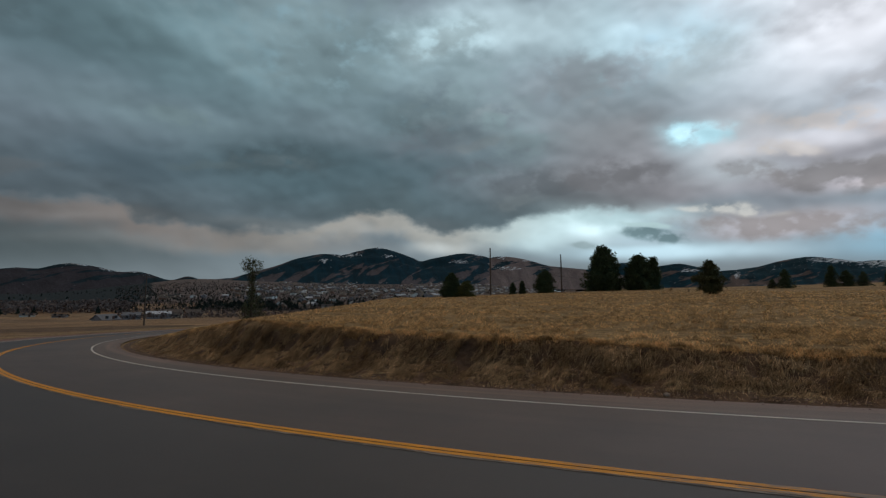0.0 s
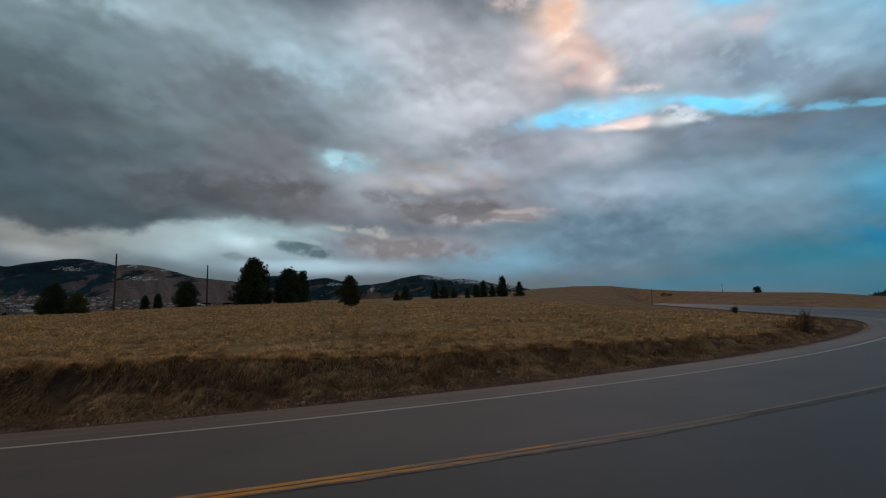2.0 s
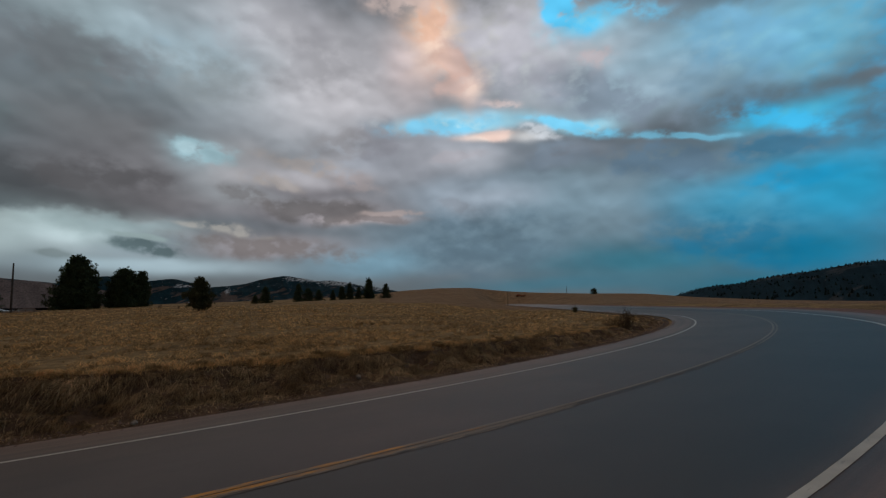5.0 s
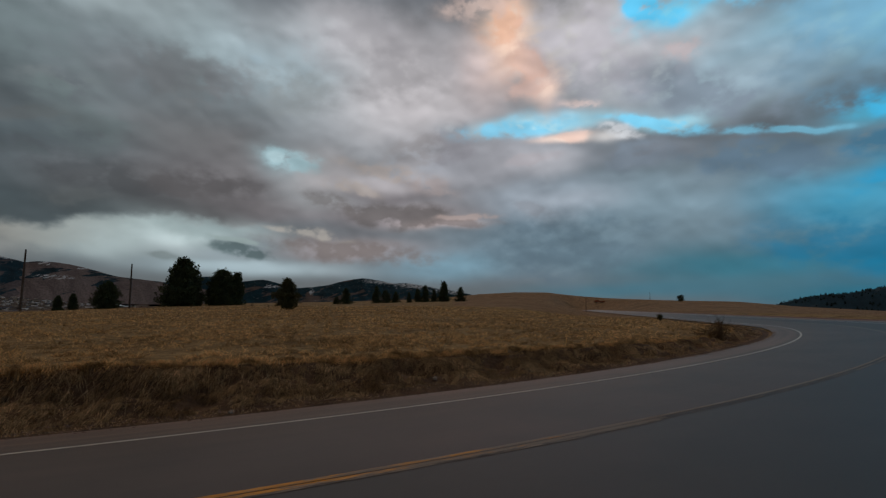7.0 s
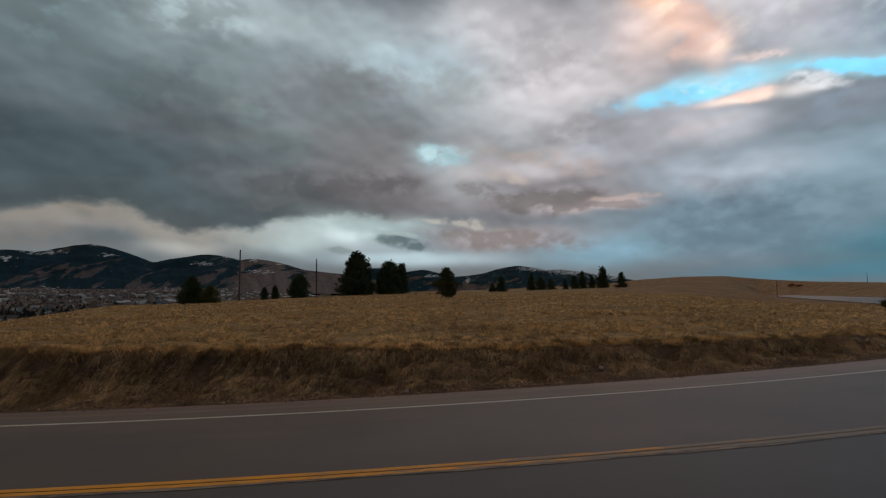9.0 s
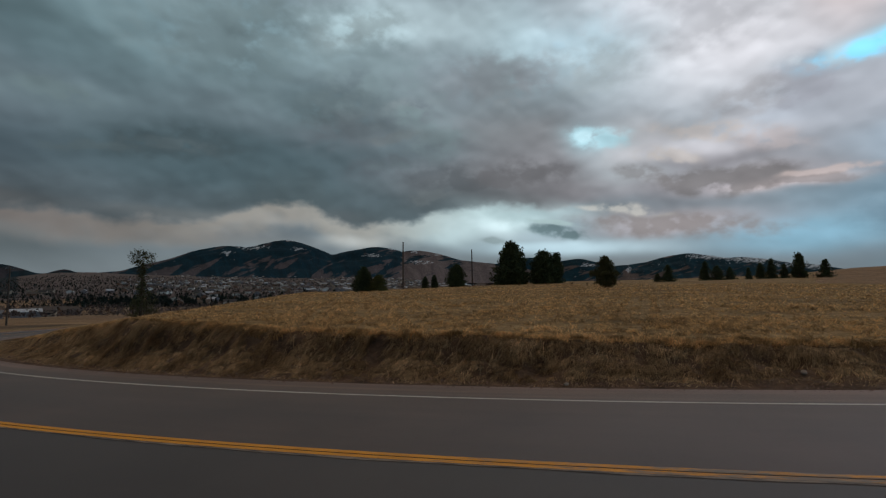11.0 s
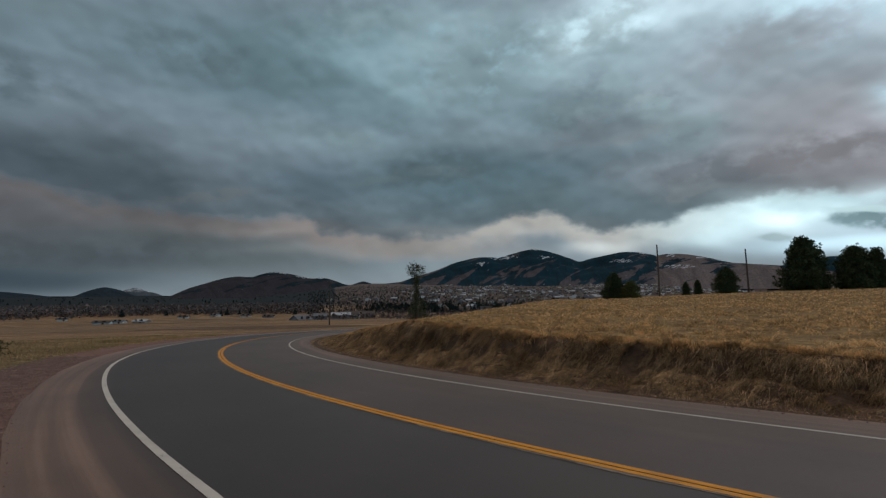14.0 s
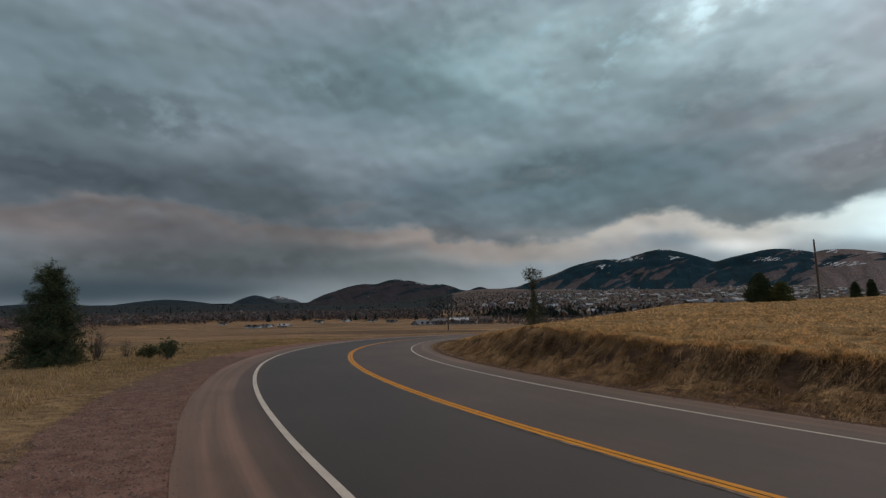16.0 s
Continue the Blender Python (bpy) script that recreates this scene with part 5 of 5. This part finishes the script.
# ---------------------------------------------------------------- the town in the valley
def gable(long, deep, wall, rise, over):
    """The two meshes of a plain gabled house: walls with gable ends, and a roof of real thickness that hangs over."""
    a, b = long / 2, deep / 2
    v = [(-a, -b, -1.5), (a, -b, -1.5), (a, b, -1.5), (-a, b, -1.5), (-a, -b, wall), (a, -b, wall), (a, b, wall), (-a, b, wall), (-a, 0, wall + rise), (a, 0, wall + rise)]
    walls = raw_mesh("wall", v, [(0, 1, 5), (0, 5, 4), (1, 2, 6), (1, 6, 5), (2, 3, 7), (2, 7, 6), (3, 0, 4), (3, 4, 7), (4, 8, 7), (5, 6, 9)], flat=True)
    a, t = a + over, 0.22
    drop = rise * over / b
    b = b + over
    lo, hi = wall - drop + 0.02, wall + rise + 0.02
    v = [(-a, -b, lo), (a, -b, lo), (a, 0, hi), (-a, 0, hi), (-a, b, lo), (a, b, lo)]
    v = v + [(p[0], p[1], p[2] + t) for p in v]
    f = [(0, 3, 2, 1), (3, 4, 5, 2), (6, 7, 8, 9), (9, 8, 11, 10), (0, 1, 7, 6), (4, 10, 11, 5), (0, 6, 9, 3), (3, 9, 10, 4), (1, 2, 8, 7), (2, 5, 11, 8)]
    return walls, raw_mesh("roof", v, f, flat=True)


def house(x, y, turn, long, deep, wall, rise, wall_mat, roof_mat, label, chimney=True, name="house", category="house", group="houses of the town"):
    top = thing(name, x, y, float(land(x, y)), label, category, group, turn)
    walls, roof = gable(long, deep, wall, rise, 0.5)
    part("wall", walls, wall_mat, top)
    roof_ob = part("roof", roof, roof_mat, top)
    for n in range(max(2, int(long / 4))):
        wx = -long / 2 + long * (n + 0.5) / max(2, int(long / 4))
        part("window", block(1.3, 0.12, 1.2, (wx, -deep / 2 - 0.02, 1.0)), GLASS, top, "dark window")
    part("door", block(1.0, 0.12, 2.05, (long * 0.12, -deep / 2 - 0.025, 0.0)), ROOFS[3], top, "front door")
    if chimney:
        part("chimney", block(0.7, 0.7, 1.6, (long * 0.22, deep * 0.15, wall + rise * 0.5)), ROOFS[1], roof_ob)
    return top


WORDS = ("white house with a {} roof in the valley town", "tan house with a {} roof in the valley town", "grey house with a {} roof in the valley town",
         "brown wooden house with a {} roof in the valley town", "pale house with a {} roof in the valley town")
ROOF_WORDS = ("dark", "brown", "light grey", "dull red", "snowy pale")
rng = np.random.default_rng(21)
kinds = []
for n in range(9):
    w, r = n % 5, (0, 1, 2, 0, 3, 1, 0, 4, 1)[n]
    kinds.append(house(-1000 - 30 * n, -2500, 0, rng.uniform(7.5, 11), rng.uniform(6, 8), rng.uniform(2.6, 3.6), rng.uniform(1.6, 2.8), WALLS[w], ROOFS[r], WORDS[w].format(ROOF_WORDS[r]), n % 2 == 0))
spots = []
while len(spots) < 290:
    at = rng.uniform(-33, 15)
    far = 430 + 1400 * rng.random() ** 1.2
    if at < -24 and far > 900 or at < -19 and far < 720:
        continue
    x, y = far * math.sin(radians(at)), far * math.cos(radians(at))
    if all((x - a) ** 2 + (y - b) ** 2 > 16**2 for a, b in spots):
        spots.append((x, y))
for x, y in spots:
    which = kinds[int(rng.integers(9))]
    copy_thing(which, pose(x, y, float(land(x, y)), 0, 0, float(rng.choice((8, 98, 188, 278)) + rng.normal(0, 9))))
for which in kinds:
    x, y = (lambda a, d: (d * math.sin(a), d * math.cos(a)))(radians(rng.uniform(-28, 12)), rng.uniform(420, 900))
    which.matrix_basis = pose(x, y, float(land(x, y)), 0, 0, float(rng.uniform(0, 360)))


def far_houses(count, seed):
    """The upper streets of the town: many tiny gabled houses, too far off to count."""
    rng = np.random.default_rng(seed)
    az = np.radians(np.where(rng.random(count) < 0.6, rng.uniform(-4, 15, count), rng.uniform(-22, 15, count)))
    d = rng.uniform(900, 2500, count)
    x, y = d * np.sin(az), d * np.cos(az)
    keep = rough(x, y, 190.0, 3.0) > -0.3
    x, y = x[keep], y[keep]
    z, n = land(x, y), len(x)
    turn = np.radians(rng.choice((10, 100), n) + rng.normal(0, 8, n))
    long, deep, wall, rise = rng.uniform(4, 7, n), rng.uniform(3, 4.5, n), rng.uniform(2.4, 4.5, n), rng.uniform(1.4, 2.6, n)
    pieces = []
    for a, b, c, e in ((-1, -1, 0, 0), (1, -1, 0, 0), (1, 1, 0, 0), (-1, 1, 0, 0), (-1, -1, 1, 0), (1, -1, 1, 0), (1, 1, 1, 0), (-1, 1, 1, 0), (-1, 0, 1, 1), (1, 0, 1, 1)):
        lx, ly = a * long, b * deep
        pieces.append(np.stack([x + lx * np.cos(turn) - ly * np.sin(turn), y + lx * np.sin(turn) + ly * np.cos(turn), z - 1 + c * (wall + 1) + e * rise], -1))
    v = np.stack(pieces, 1).reshape(-1, 3)
    wall_faces = ((0, 1, 5), (0, 5, 4), (1, 2, 6), (1, 6, 5), (2, 3, 7), (2, 7, 6), (3, 0, 4), (3, 4, 7), (4, 8, 7), (5, 6, 9))
    roof_faces = ((4, 5, 9), (4, 9, 8), (6, 7, 8), (6, 8, 9))
    k = np.arange(n)[:, None, None] * 10
    f = (k + np.array(wall_faces + roof_faces)[None]).reshape(-1, 3)
    slots = np.tile([0] * 10 + [1] * 4, n)
    paint = rng.integers(0, 4, n)
    slots = np.where(slots == 0, np.repeat(np.where(paint == 0, 0, np.where(paint == 1, 2, 1)), 14), np.repeat(np.where(paint == 3, 4, 3), 14))
    mesh = raw_mesh("far_houses", v, f, (WALLS[4], WALLS[1], WALLS[2], ROOFS[1], ROOFS[4]), slots, flat=True)
    tagged(part("far_houses", mesh, None), "tiny pale houses on the upper slope of the town", "houses", kind="stuff")


far_houses(1100, 77)


def at_bearing(az, dist):
    return dist * math.sin(radians(az)), dist * math.cos(radians(az))


house(*at_bearing(-30.3, 305), 32, 11, 8, 2.8, 1.2, WALLS[2], ROOFS[4], "long dark shed with a bright pale roof beside the road", False, "shed", "shed", "buildings by the road below")
house(*at_bearing(-29.0, 320), 20, 9, 8, 3.4, 1.6, WALLS[1], ROOFS[1], "tan wooden building beside a shed", False, "barn", "barn", "buildings by the road below")
house(*at_bearing(-34.7, 262), 70, 8, 7, 0.6, 2.0, WALLS[2], ROOFS[2], "low building with a pale gabled roof by the road", False, "shed", "shed", "buildings by the road below")
house(*at_bearing(-32.6, 300), 30, 8, 6, 2.4, 1.2, WALLS[2], ROOFS[2], "small grey shed with a light roof", False, "shed", "shed", "buildings by the road below")
house(*at_bearing(-27.3, 330), 50, 8, 6.5, 2.8, 2.0, WALLS[3], ROOFS[1], "brown house with a brown roof near the bend", True, group="buildings by the road below")
for at, far, turn, long in ((-53.4, 330, 30, 14), (-52.0, 338, 20, 9), (-50.2, 335, 10, 13), (-46.5, 380, 30, 10), (-43.5, 400, 0, 10), (-40.5, 390, 40, 12), (-38.2, 370, 15, 11), (-56.5, 400, 60, 9)):
    house(*at_bearing(at, far), turn, long * 0.6, 4.6, 1.1, 0.8, WALLS[int(rng.integers(5))], ROOFS[int(rng.choice((1, 2, 4)))], "low farm building with a dull roof in the valley", False, "farm_building", "farm building", "farm buildings in the valley")


def wood(name, label, mat, count, az0, az1, d0, d1, h0, h1, seed, form="cone", power=1.0, keep=None):
    """Many small far trees, each a ragged stack of leaf clumps or a fan of bare twigs."""
    rng = np.random.default_rng(seed)
    az, d = np.radians(rng.uniform(az0, az1, count)), d0 + (d1 - d0) * rng.random(count) ** power
    x, y = d * np.sin(az), d * np.cos(az)
    if keep is not None:
        ok = keep(x, y)
        x, y = x[ok], y[ok]
    return wood_at(name, label, mat, x, y, land(x, y), h0, h1, rng, form)


def wood_at(name, label, mat, x, y, base, h0, h1, rng, form):
    n = len(x)
    h = rng.uniform(h0, h1, n)
    tris = []
    pieces = 16 if form == "cone" else 12
    for k in range(pieces):
        if form == "cone":
            f = (k + rng.random(n)) / pieces
            reach = h * 0.46 * (1 - f) ** 0.7 * rng.uniform(0.7, 1.2, n) + 0.05
            a = rng.uniform(0, 2 * math.pi, n)
            c = np.stack([x + 0.35 * reach * np.cos(a), y + 0.35 * reach * np.sin(a), base + h * (0.02 + 0.86 * f)], -1)
            p = c + np.stack([reach * np.cos(a + 1.7), reach * np.sin(a + 1.7), -0.06 * h], -1)
            q = c + np.stack([reach * np.cos(a - 1.7), reach * np.sin(a - 1.7), -0.06 * h], -1)
            r = c + np.stack([0 * reach, 0 * reach, 0.17 * h], -1)
        else:
            # a loose round head of fine twigs
            c = rng.normal(size=(n, 3))
            c = c / np.linalg.norm(c, axis=1)[:, None] * (rng.random(n) ** 0.4)[:, None]
            c = np.stack([x, y, base + 0.52 * h], -1) + c * np.stack([0.42 * h, 0.42 * h, 0.46 * h], -1)
            p, q, r = (c + rng.normal(size=(n, 3)) * (h * 0.13)[:, None] for _ in range(3))
        tris.append(np.stack([p, q, r], 1))
    v = np.stack(tris, 1).reshape(-1, 3)
    f = np.arange(len(v)).reshape(-1, 3)
    return tagged(part(name, raw_mesh(name, v, f, flat=True), mat), label, "woods", kind="stuff")


FAR_NEEDLE = mottled("far_needles", (0.012, 0.019, 0.016), (0.030, 0.040, 0.030), 0.02, 0.95, 0.3, island=True)
PALE_TWIG = mottled("pale_bare_twigs", (0.105, 0.078, 0.072), (0.180, 0.136, 0.120), 0.02, 0.95, 0.3, island=True)
FAR_TWIG = mottled("far_bare_twigs", (0.080, 0.060, 0.056), (0.160, 0.120, 0.105), 0.02, 0.95, 0.3, island=True)
wood("town_conifers", "dark conifers between the houses of the town", FAR_NEEDLE, 5200, -34, 15, 420, 2300, 2.0, 4.6, 41, power=1.1)
wood("town_bare_trees", "leafless brown trees between the houses of the town", FAR_TWIG, 7000, -34, 15, 360, 2100, 2.0, 4.4, 42, "bare", 1.1)
wood("valley_forest", "dark belt of conifers across the valley", FAR_NEEDLE, 500, -80, -24, 900, 2600, 3, 6, 43, power=0.8, keep=lambda x, y: rough(x, y, 120.0, 2.0) + 0.5 * rough(x, y, 45.0, 1.0) > -0.25)
wood("valley_willows", "long belt of leafless trees in the valley", PALE_TWIG, 4200, -84, -33, 430, 640, 4, 8.0, 44, "bare", 1.0, keep=lambda x, y: rough(x, y, 60.0, 5.0) > -0.35)
wood("valley_poplars", "scattered dark trees at the edge of the valley fields", FAR_NEEDLE, 26, -72, -34, 400, 560, 4, 7, 45)
wood("grove", "dark grove of conifers below the tall pine", FAR_NEEDLE, 260, -27, -8, 430, 620, 4, 7.5, 46)
wood("roadside_brush", "brown leafless brush below the bend", FAR_TWIG, 420, -34, -12, 240, 420, 1.5, 4.5, 48, "bare")
hills = bpy.data.objects["mountain_hillside"].data
hv = np.empty(len(hills.vertices) * 3, np.float32)
hills.vertices.foreach_get("co", hv)
hv = hv.reshape(-1, 46, 3)
rng = np.random.default_rng(47)
ri = rng.integers(0, len(hv) - 1, 2600)
rj = np.where(rng.random(2600) < 0.25, 33, rng.integers(6, 34, 2600))
rp = hv[ri, rj] + rng.normal(0, 2, (2600, 3)) * (1, 1, 0)
keep = (rough(rp[:, 0], rp[:, 1], 160.0, 3.0) > -0.25) | (rj == 33)
wood_at("hillside_pines", "pines scattered over the eastern hillside", FAR_NEEDLE, rp[keep, 0], rp[keep, 1], rp[keep, 2] - 1.0, 3, 7, rng, "cone")


# ---------------------------------------------------------------- stones
def stone_mesh(size, seed):
    bm = bmesh.new()
    bmesh.ops.create_icosphere(bm, subdivisions=2, radius=size)
    r = np.random.default_rng(seed)
    push = r.normal(0, 1, (5, 3))
    for v in bm.verts:
        k = 1 + 0.16 * sum(math.sin(2.2 * v.co.dot(p) / size + n) for n, p in enumerate(push)) / 2
        v.co = v.co * k
        v.co.z *= 0.72
    mesh = bpy.data.meshes.new("stone")
    bm.to_mesh(mesh)
    bm.free()
    return mesh


for n, (at, far, size) in enumerate(((24.5, 11.15, 0.060), (46.6, 12.9, 0.062), (45.0, 13.4, 0.035), (33.0, 11.0, 0.03), (12.0, 12.3, 0.03), (2.0, 14.2, 0.035), (36.5, 11.5, 0.03), (55.0, 15.6, 0.04))):
    x, y = at_bearing(at, far)
    s = part("stone", stone_mesh(size, n), PALE_STONE)
    s.matrix_basis = pose(x, y, float(land(x, y)) + size * 0.3, 8 * n, 5 * n, 40 * n)
    tagged(s, "pale rounded stone lying at the foot of the bank", "stone", "stones at the foot of the bank")


def pebbles(name, label, mat, count, s0, s1, u0, u1, lo, hi, seed):
    rng = np.random.default_rng(seed)
    s, u = rng.uniform(s0, s1, count), u0 + (u1 - u0) * rng.random(count)
    a = radians(-60) + s / RY
    x, y = CX + (RY + u) * np.cos(a), CY + (RY + u) * np.sin(a)
    size = lo + (hi - lo) * rng.random(count) ** 3
    z = road_z(x, y) - (0.001 if u1 <= PAVED else 0.012)
    c = np.stack([x, y, z], -1)
    octa = np.array([(1, 0, 0.2), (0, 1, 0.2), (-1, 0, 0.2), (0, -1, 0.2), (0.1, 0.1, 0.85)], float)
    v = c[:, None] + octa[None] * size[:, None, None] * rng.uniform(0.6, 1.3, (count, 5, 3))
    f = np.array([(0, 1, 4), (1, 2, 4), (2, 3, 4), (3, 0, 4)])
    f = (np.arange(count) * 5)[:, None, None] + f[None]
    return tagged(part(name, raw_mesh(name, v.reshape(-1, 3), f.reshape(-1, 3), flat=True), mat), label, "gravel", kind="stuff")


pebbles("loose_gravel", "loose reddish gravel on the shoulder", STONE, 60000, -82, -57, PAVED - 0.1, STONY + 0.3, 0.005, 0.024, 51)
pebbles("scattered_gravel", "single bits of gravel strewn over the edge of the pavement", STONE, 1800, -80, -57, PAVED - 0.6, PAVED, 0.003, 0.010, 53)
pebbles("roadside_grit", "grit and small stones along the foot of the bank", STONE, 9000, -95, -20, FOOT - 0.1, INNER - 1.15, 0.006, 0.03, 52)


# ---------------------------------------------------------------- dry grass
def blades(name, label, mat, x, y, z, high, wide, lean, way, droop, rng, arch=0.62, face=None):
    """Bent blades of grass, each of a strip and a tip, shaded like the turf that they belong to."""
    n = len(x)
    foot = np.stack([x, y, z], -1)
    a = rng.uniform(0, 2 * math.pi, n)
    side = np.stack([np.cos(a), np.sin(a), 0 * a], -1) * (wide / 2)[:, None]
    mid = foot + way * (lean * high * 0.4)[:, None] + np.stack([0 * high, 0 * high, high * arch], -1)
    tip = foot + way * (lean * high)[:, None] + np.stack([0 * high, 0 * high, high * (1.0 - droop)], -1)
    turn = np.sign(np.cross(side, mid - foot)[:, 2:3])
    side = side * np.where(turn == 0, 1, turn)
    v = np.stack([foot - side, foot + side, mid + side * 0.8, mid - side * 0.8, tip], 1).reshape(-1, 3)
    k = np.arange(n) * 5
    f = np.stack([np.stack([k, k + 1, k + 2], -1), np.stack([k, k + 2, k + 3], -1), np.stack([k + 3, k + 2, k + 4], -1)], 1).reshape(-1, 3)
    mesh = raw_mesh(name, v, f)
    up = np.tile((0.0, 0.0, 1.0), (n, 1)) if face is None else face
    up = up + rng.normal(0, 0.28, (n, 3))
    up /= np.linalg.norm(up, axis=1)[:, None]
    mesh.normals_split_custom_set_from_vertices(np.repeat(up, 5, 0).tolist())
    return tagged(part(name, mesh, mat), label, "grass", kind="stuff")


def round_way(rng, n):
    a = rng.uniform(0, 2 * math.pi, n)
    return np.stack([np.cos(a), np.sin(a), 0 * a], -1)


rng = np.random.default_rng(61)
# the field, thick near the bank and thinner towards its crest
count = 400000
at = np.radians(rng.uniform(-34, 82, count))
far = 11.5 * np.exp(np.log(95 / 11.5) * rng.random(count))
x, y = far * np.sin(at), far * np.cos(at)
_, u, _ = along(x, y)
clump = 0.8 * rough(x, y, 0.55, 2.0) + 0.9 * rough(x, y, 0.26, 5.0) + 0.5 * rough(x, y, 3.0, 1.0)
keep = (u < TOP + 0.25) & (clump > rng.uniform(-0.05, 0.40, count))
x, y, far, clump = x[keep], y[keep], far[keep], clump[keep]
n = len(x)
blades("field_grass", "short dry yellow-brown grass on the field", GRASS, x, y, land(x, y) - 0.01, rng.uniform(0.03, 0.08, n) * (1 + 2.3 * np.clip(clump, 0, 1)),
       np.maximum(0.013, 0.0013 * far), rng.uniform(0.8, 2.6, n), round_way(rng, n), rng.uniform(0.1, 0.6, n), rng)


def bank_places(count, s0, s1, u0, u1):
    s, u = rng.uniform(s0, s1, count), rng.uniform(u0, u1, count)
    a = radians(-60) + s / RY
    return CX + (RY + u) * np.cos(a), CY + (RY + u) * np.sin(a), np.stack([np.cos(a), np.sin(a), 0 * a], -1), np.stack([-np.sin(a), np.cos(a), 0 * a], -1)


# long straw combed down the face of the bank in hanks, with bare dark soil between them
for s0, s1, hanks in ((-112, -84, 2800), (-84, -66, 3000), (-66, -40, 2800), (-40, -5, 1700)):
    # eastern hanks start lower: the dark soil left there paints the lip's shadow
    hx, hy, out, run = bank_places(hanks, s0, s1, TOP - 0.2 if s1 < -65 else TOP + 0.16, FOOT - 0.1)
    lift = np.clip((along(hx, hy)[1] - FOOT) / (TOP - FOOT), 0, 1)
    bare = np.where(s1 < -80, -0.5, -0.4) + 0.22 * np.clip((lift - 0.35) / 0.4, 0, 1) * (lift < 0.92)
    keep = rough(hx, hy, 0.8, 9.0) + 0.7 * rough(hx, hy, 0.33, 4.0) > rng.uniform(-0.6, 0.5, len(hx)) + bare
    hx, hy, out, run = hx[keep], hy[keep], out[keep], run[keep]
    per = 36
    n = len(hx) * per
    x = np.repeat(hx, per) + rng.normal(0, 0.06, n)
    y = np.repeat(hy, per) + rng.normal(0, 0.035, n)
    sway = np.repeat(rng.normal(0.8, 0.7, len(hx)), per) + rng.normal(0, 0.7, n)
    way = np.repeat(out, per, 0) + np.repeat(run, per, 0) * -sway[:, None]
    way = way / np.linalg.norm(way, axis=1)[:, None]
    high = np.repeat(rng.uniform(0.05, 0.13, len(hx)), per) * rng.uniform(0.5, 1.3, n)
    face = np.repeat(out, per, 0) * 0.35 + (0, 0, 0.9)
    blades("bank_grass", "matted dry straw curling down the face of the bank", STRAW, x, y, land(x, y) - 0.01, high, rng.uniform(0.007, 0.016, n), rng.uniform(1.2, 3.2, n), way, rng.uniform(1.5, 3.4, n), rng, 0.26, face)
# dry litter at the foot of the bank
fx, fy, out, run = bank_places(9000, -105, -15, FOOT - 0.05, FOOT + 0.28)
n = len(fx)
blades("litter_grass", "pale dry litter along the foot of the bank", STRAW, fx, fy, land(fx, fy), rng.uniform(0.02, 0.08, n), rng.uniform(0.008, 0.014, n), rng.uniform(1.0, 3.0, n), round_way(rng, n), rng.uniform(0.3, 0.9, n), rng)
# the verge below the gravel
count = 90000
s, u = rng.uniform(-110, -56, count), STONY - 0.3 + 26 * rng.random(count) ** 1.7
a = radians(-60) + s / RY
x, y = CX + (RY + u) * np.cos(a), CY + (RY + u) * np.sin(a)
keep = rough(x, y, 0.8, 1.0) > rng.uniform(-1.4, 0.5, count) + np.where(u < STONY + 0.6, 0.5, 0)
x, y, u = x[keep], y[keep], u[keep]
n = len(x)
far = np.hypot(x, y)
blades("verge_grass", "dry grass with some green on the verge below the road", VERGE, x, y, land(x, y) - 0.01, rng.uniform(0.03, 0.11, n), np.maximum(0.009, 0.0009 * far), rng.uniform(0.6, 1.9, n), round_way(rng, n), rng.uniform(0.0, 0.4, n), rng)
# turf hanging over the top edge of the bank
hx, hy, out, run = bank_places(2600, -112, -8, TOP - 0.25, TOP + 0.22)
per = 20
n = len(hx) * per
x, y = np.repeat(hx, per) + rng.normal(0, 0.06, n), np.repeat(hy, per) + rng.normal(0, 0.06, n)
way = np.repeat(out, per, 0) + np.repeat(run, per, 0) * rng.normal(0, 0.5, n)[:, None]
blades("turf_fringe", "shaggy dry turf hanging over the top of the bank", GRASS, x, y, land(x, y) - 0.02, rng.uniform(0.07, 0.2, n), rng.uniform(0.008, 0.016, n), rng.uniform(0.6, 1.6, n), way, rng.uniform(0.3, 1.3, n), rng)
# a rim of long pale grass where the ground falls away from the gravel
count = 16000
s, u = rng.uniform(-104, -60, count), STONY + 1.2 + 4.0 * rng.random(count)
a = radians(-60) + s / RY
x, y = CX + (RY + u) * np.cos(a), CY + (RY + u) * np.sin(a)
keep = rough(x, y, 1.1, 6.0) + 0.5 * rough(x, y, 0.4, 2.0) > rng.uniform(-0.4, 0.7, count)
x, y = x[keep], y[keep]
n = len(x)
blades("rim_grass", "long pale dry grass along the edge of the slope", VERGE, x, y, land(x, y) - 0.01, rng.uniform(0.10, 0.30, n), rng.uniform(0.010, 0.020, n), rng.uniform(0.3, 1.2, n), round_way(rng, n), rng.uniform(0.0, 0.5, n), rng)
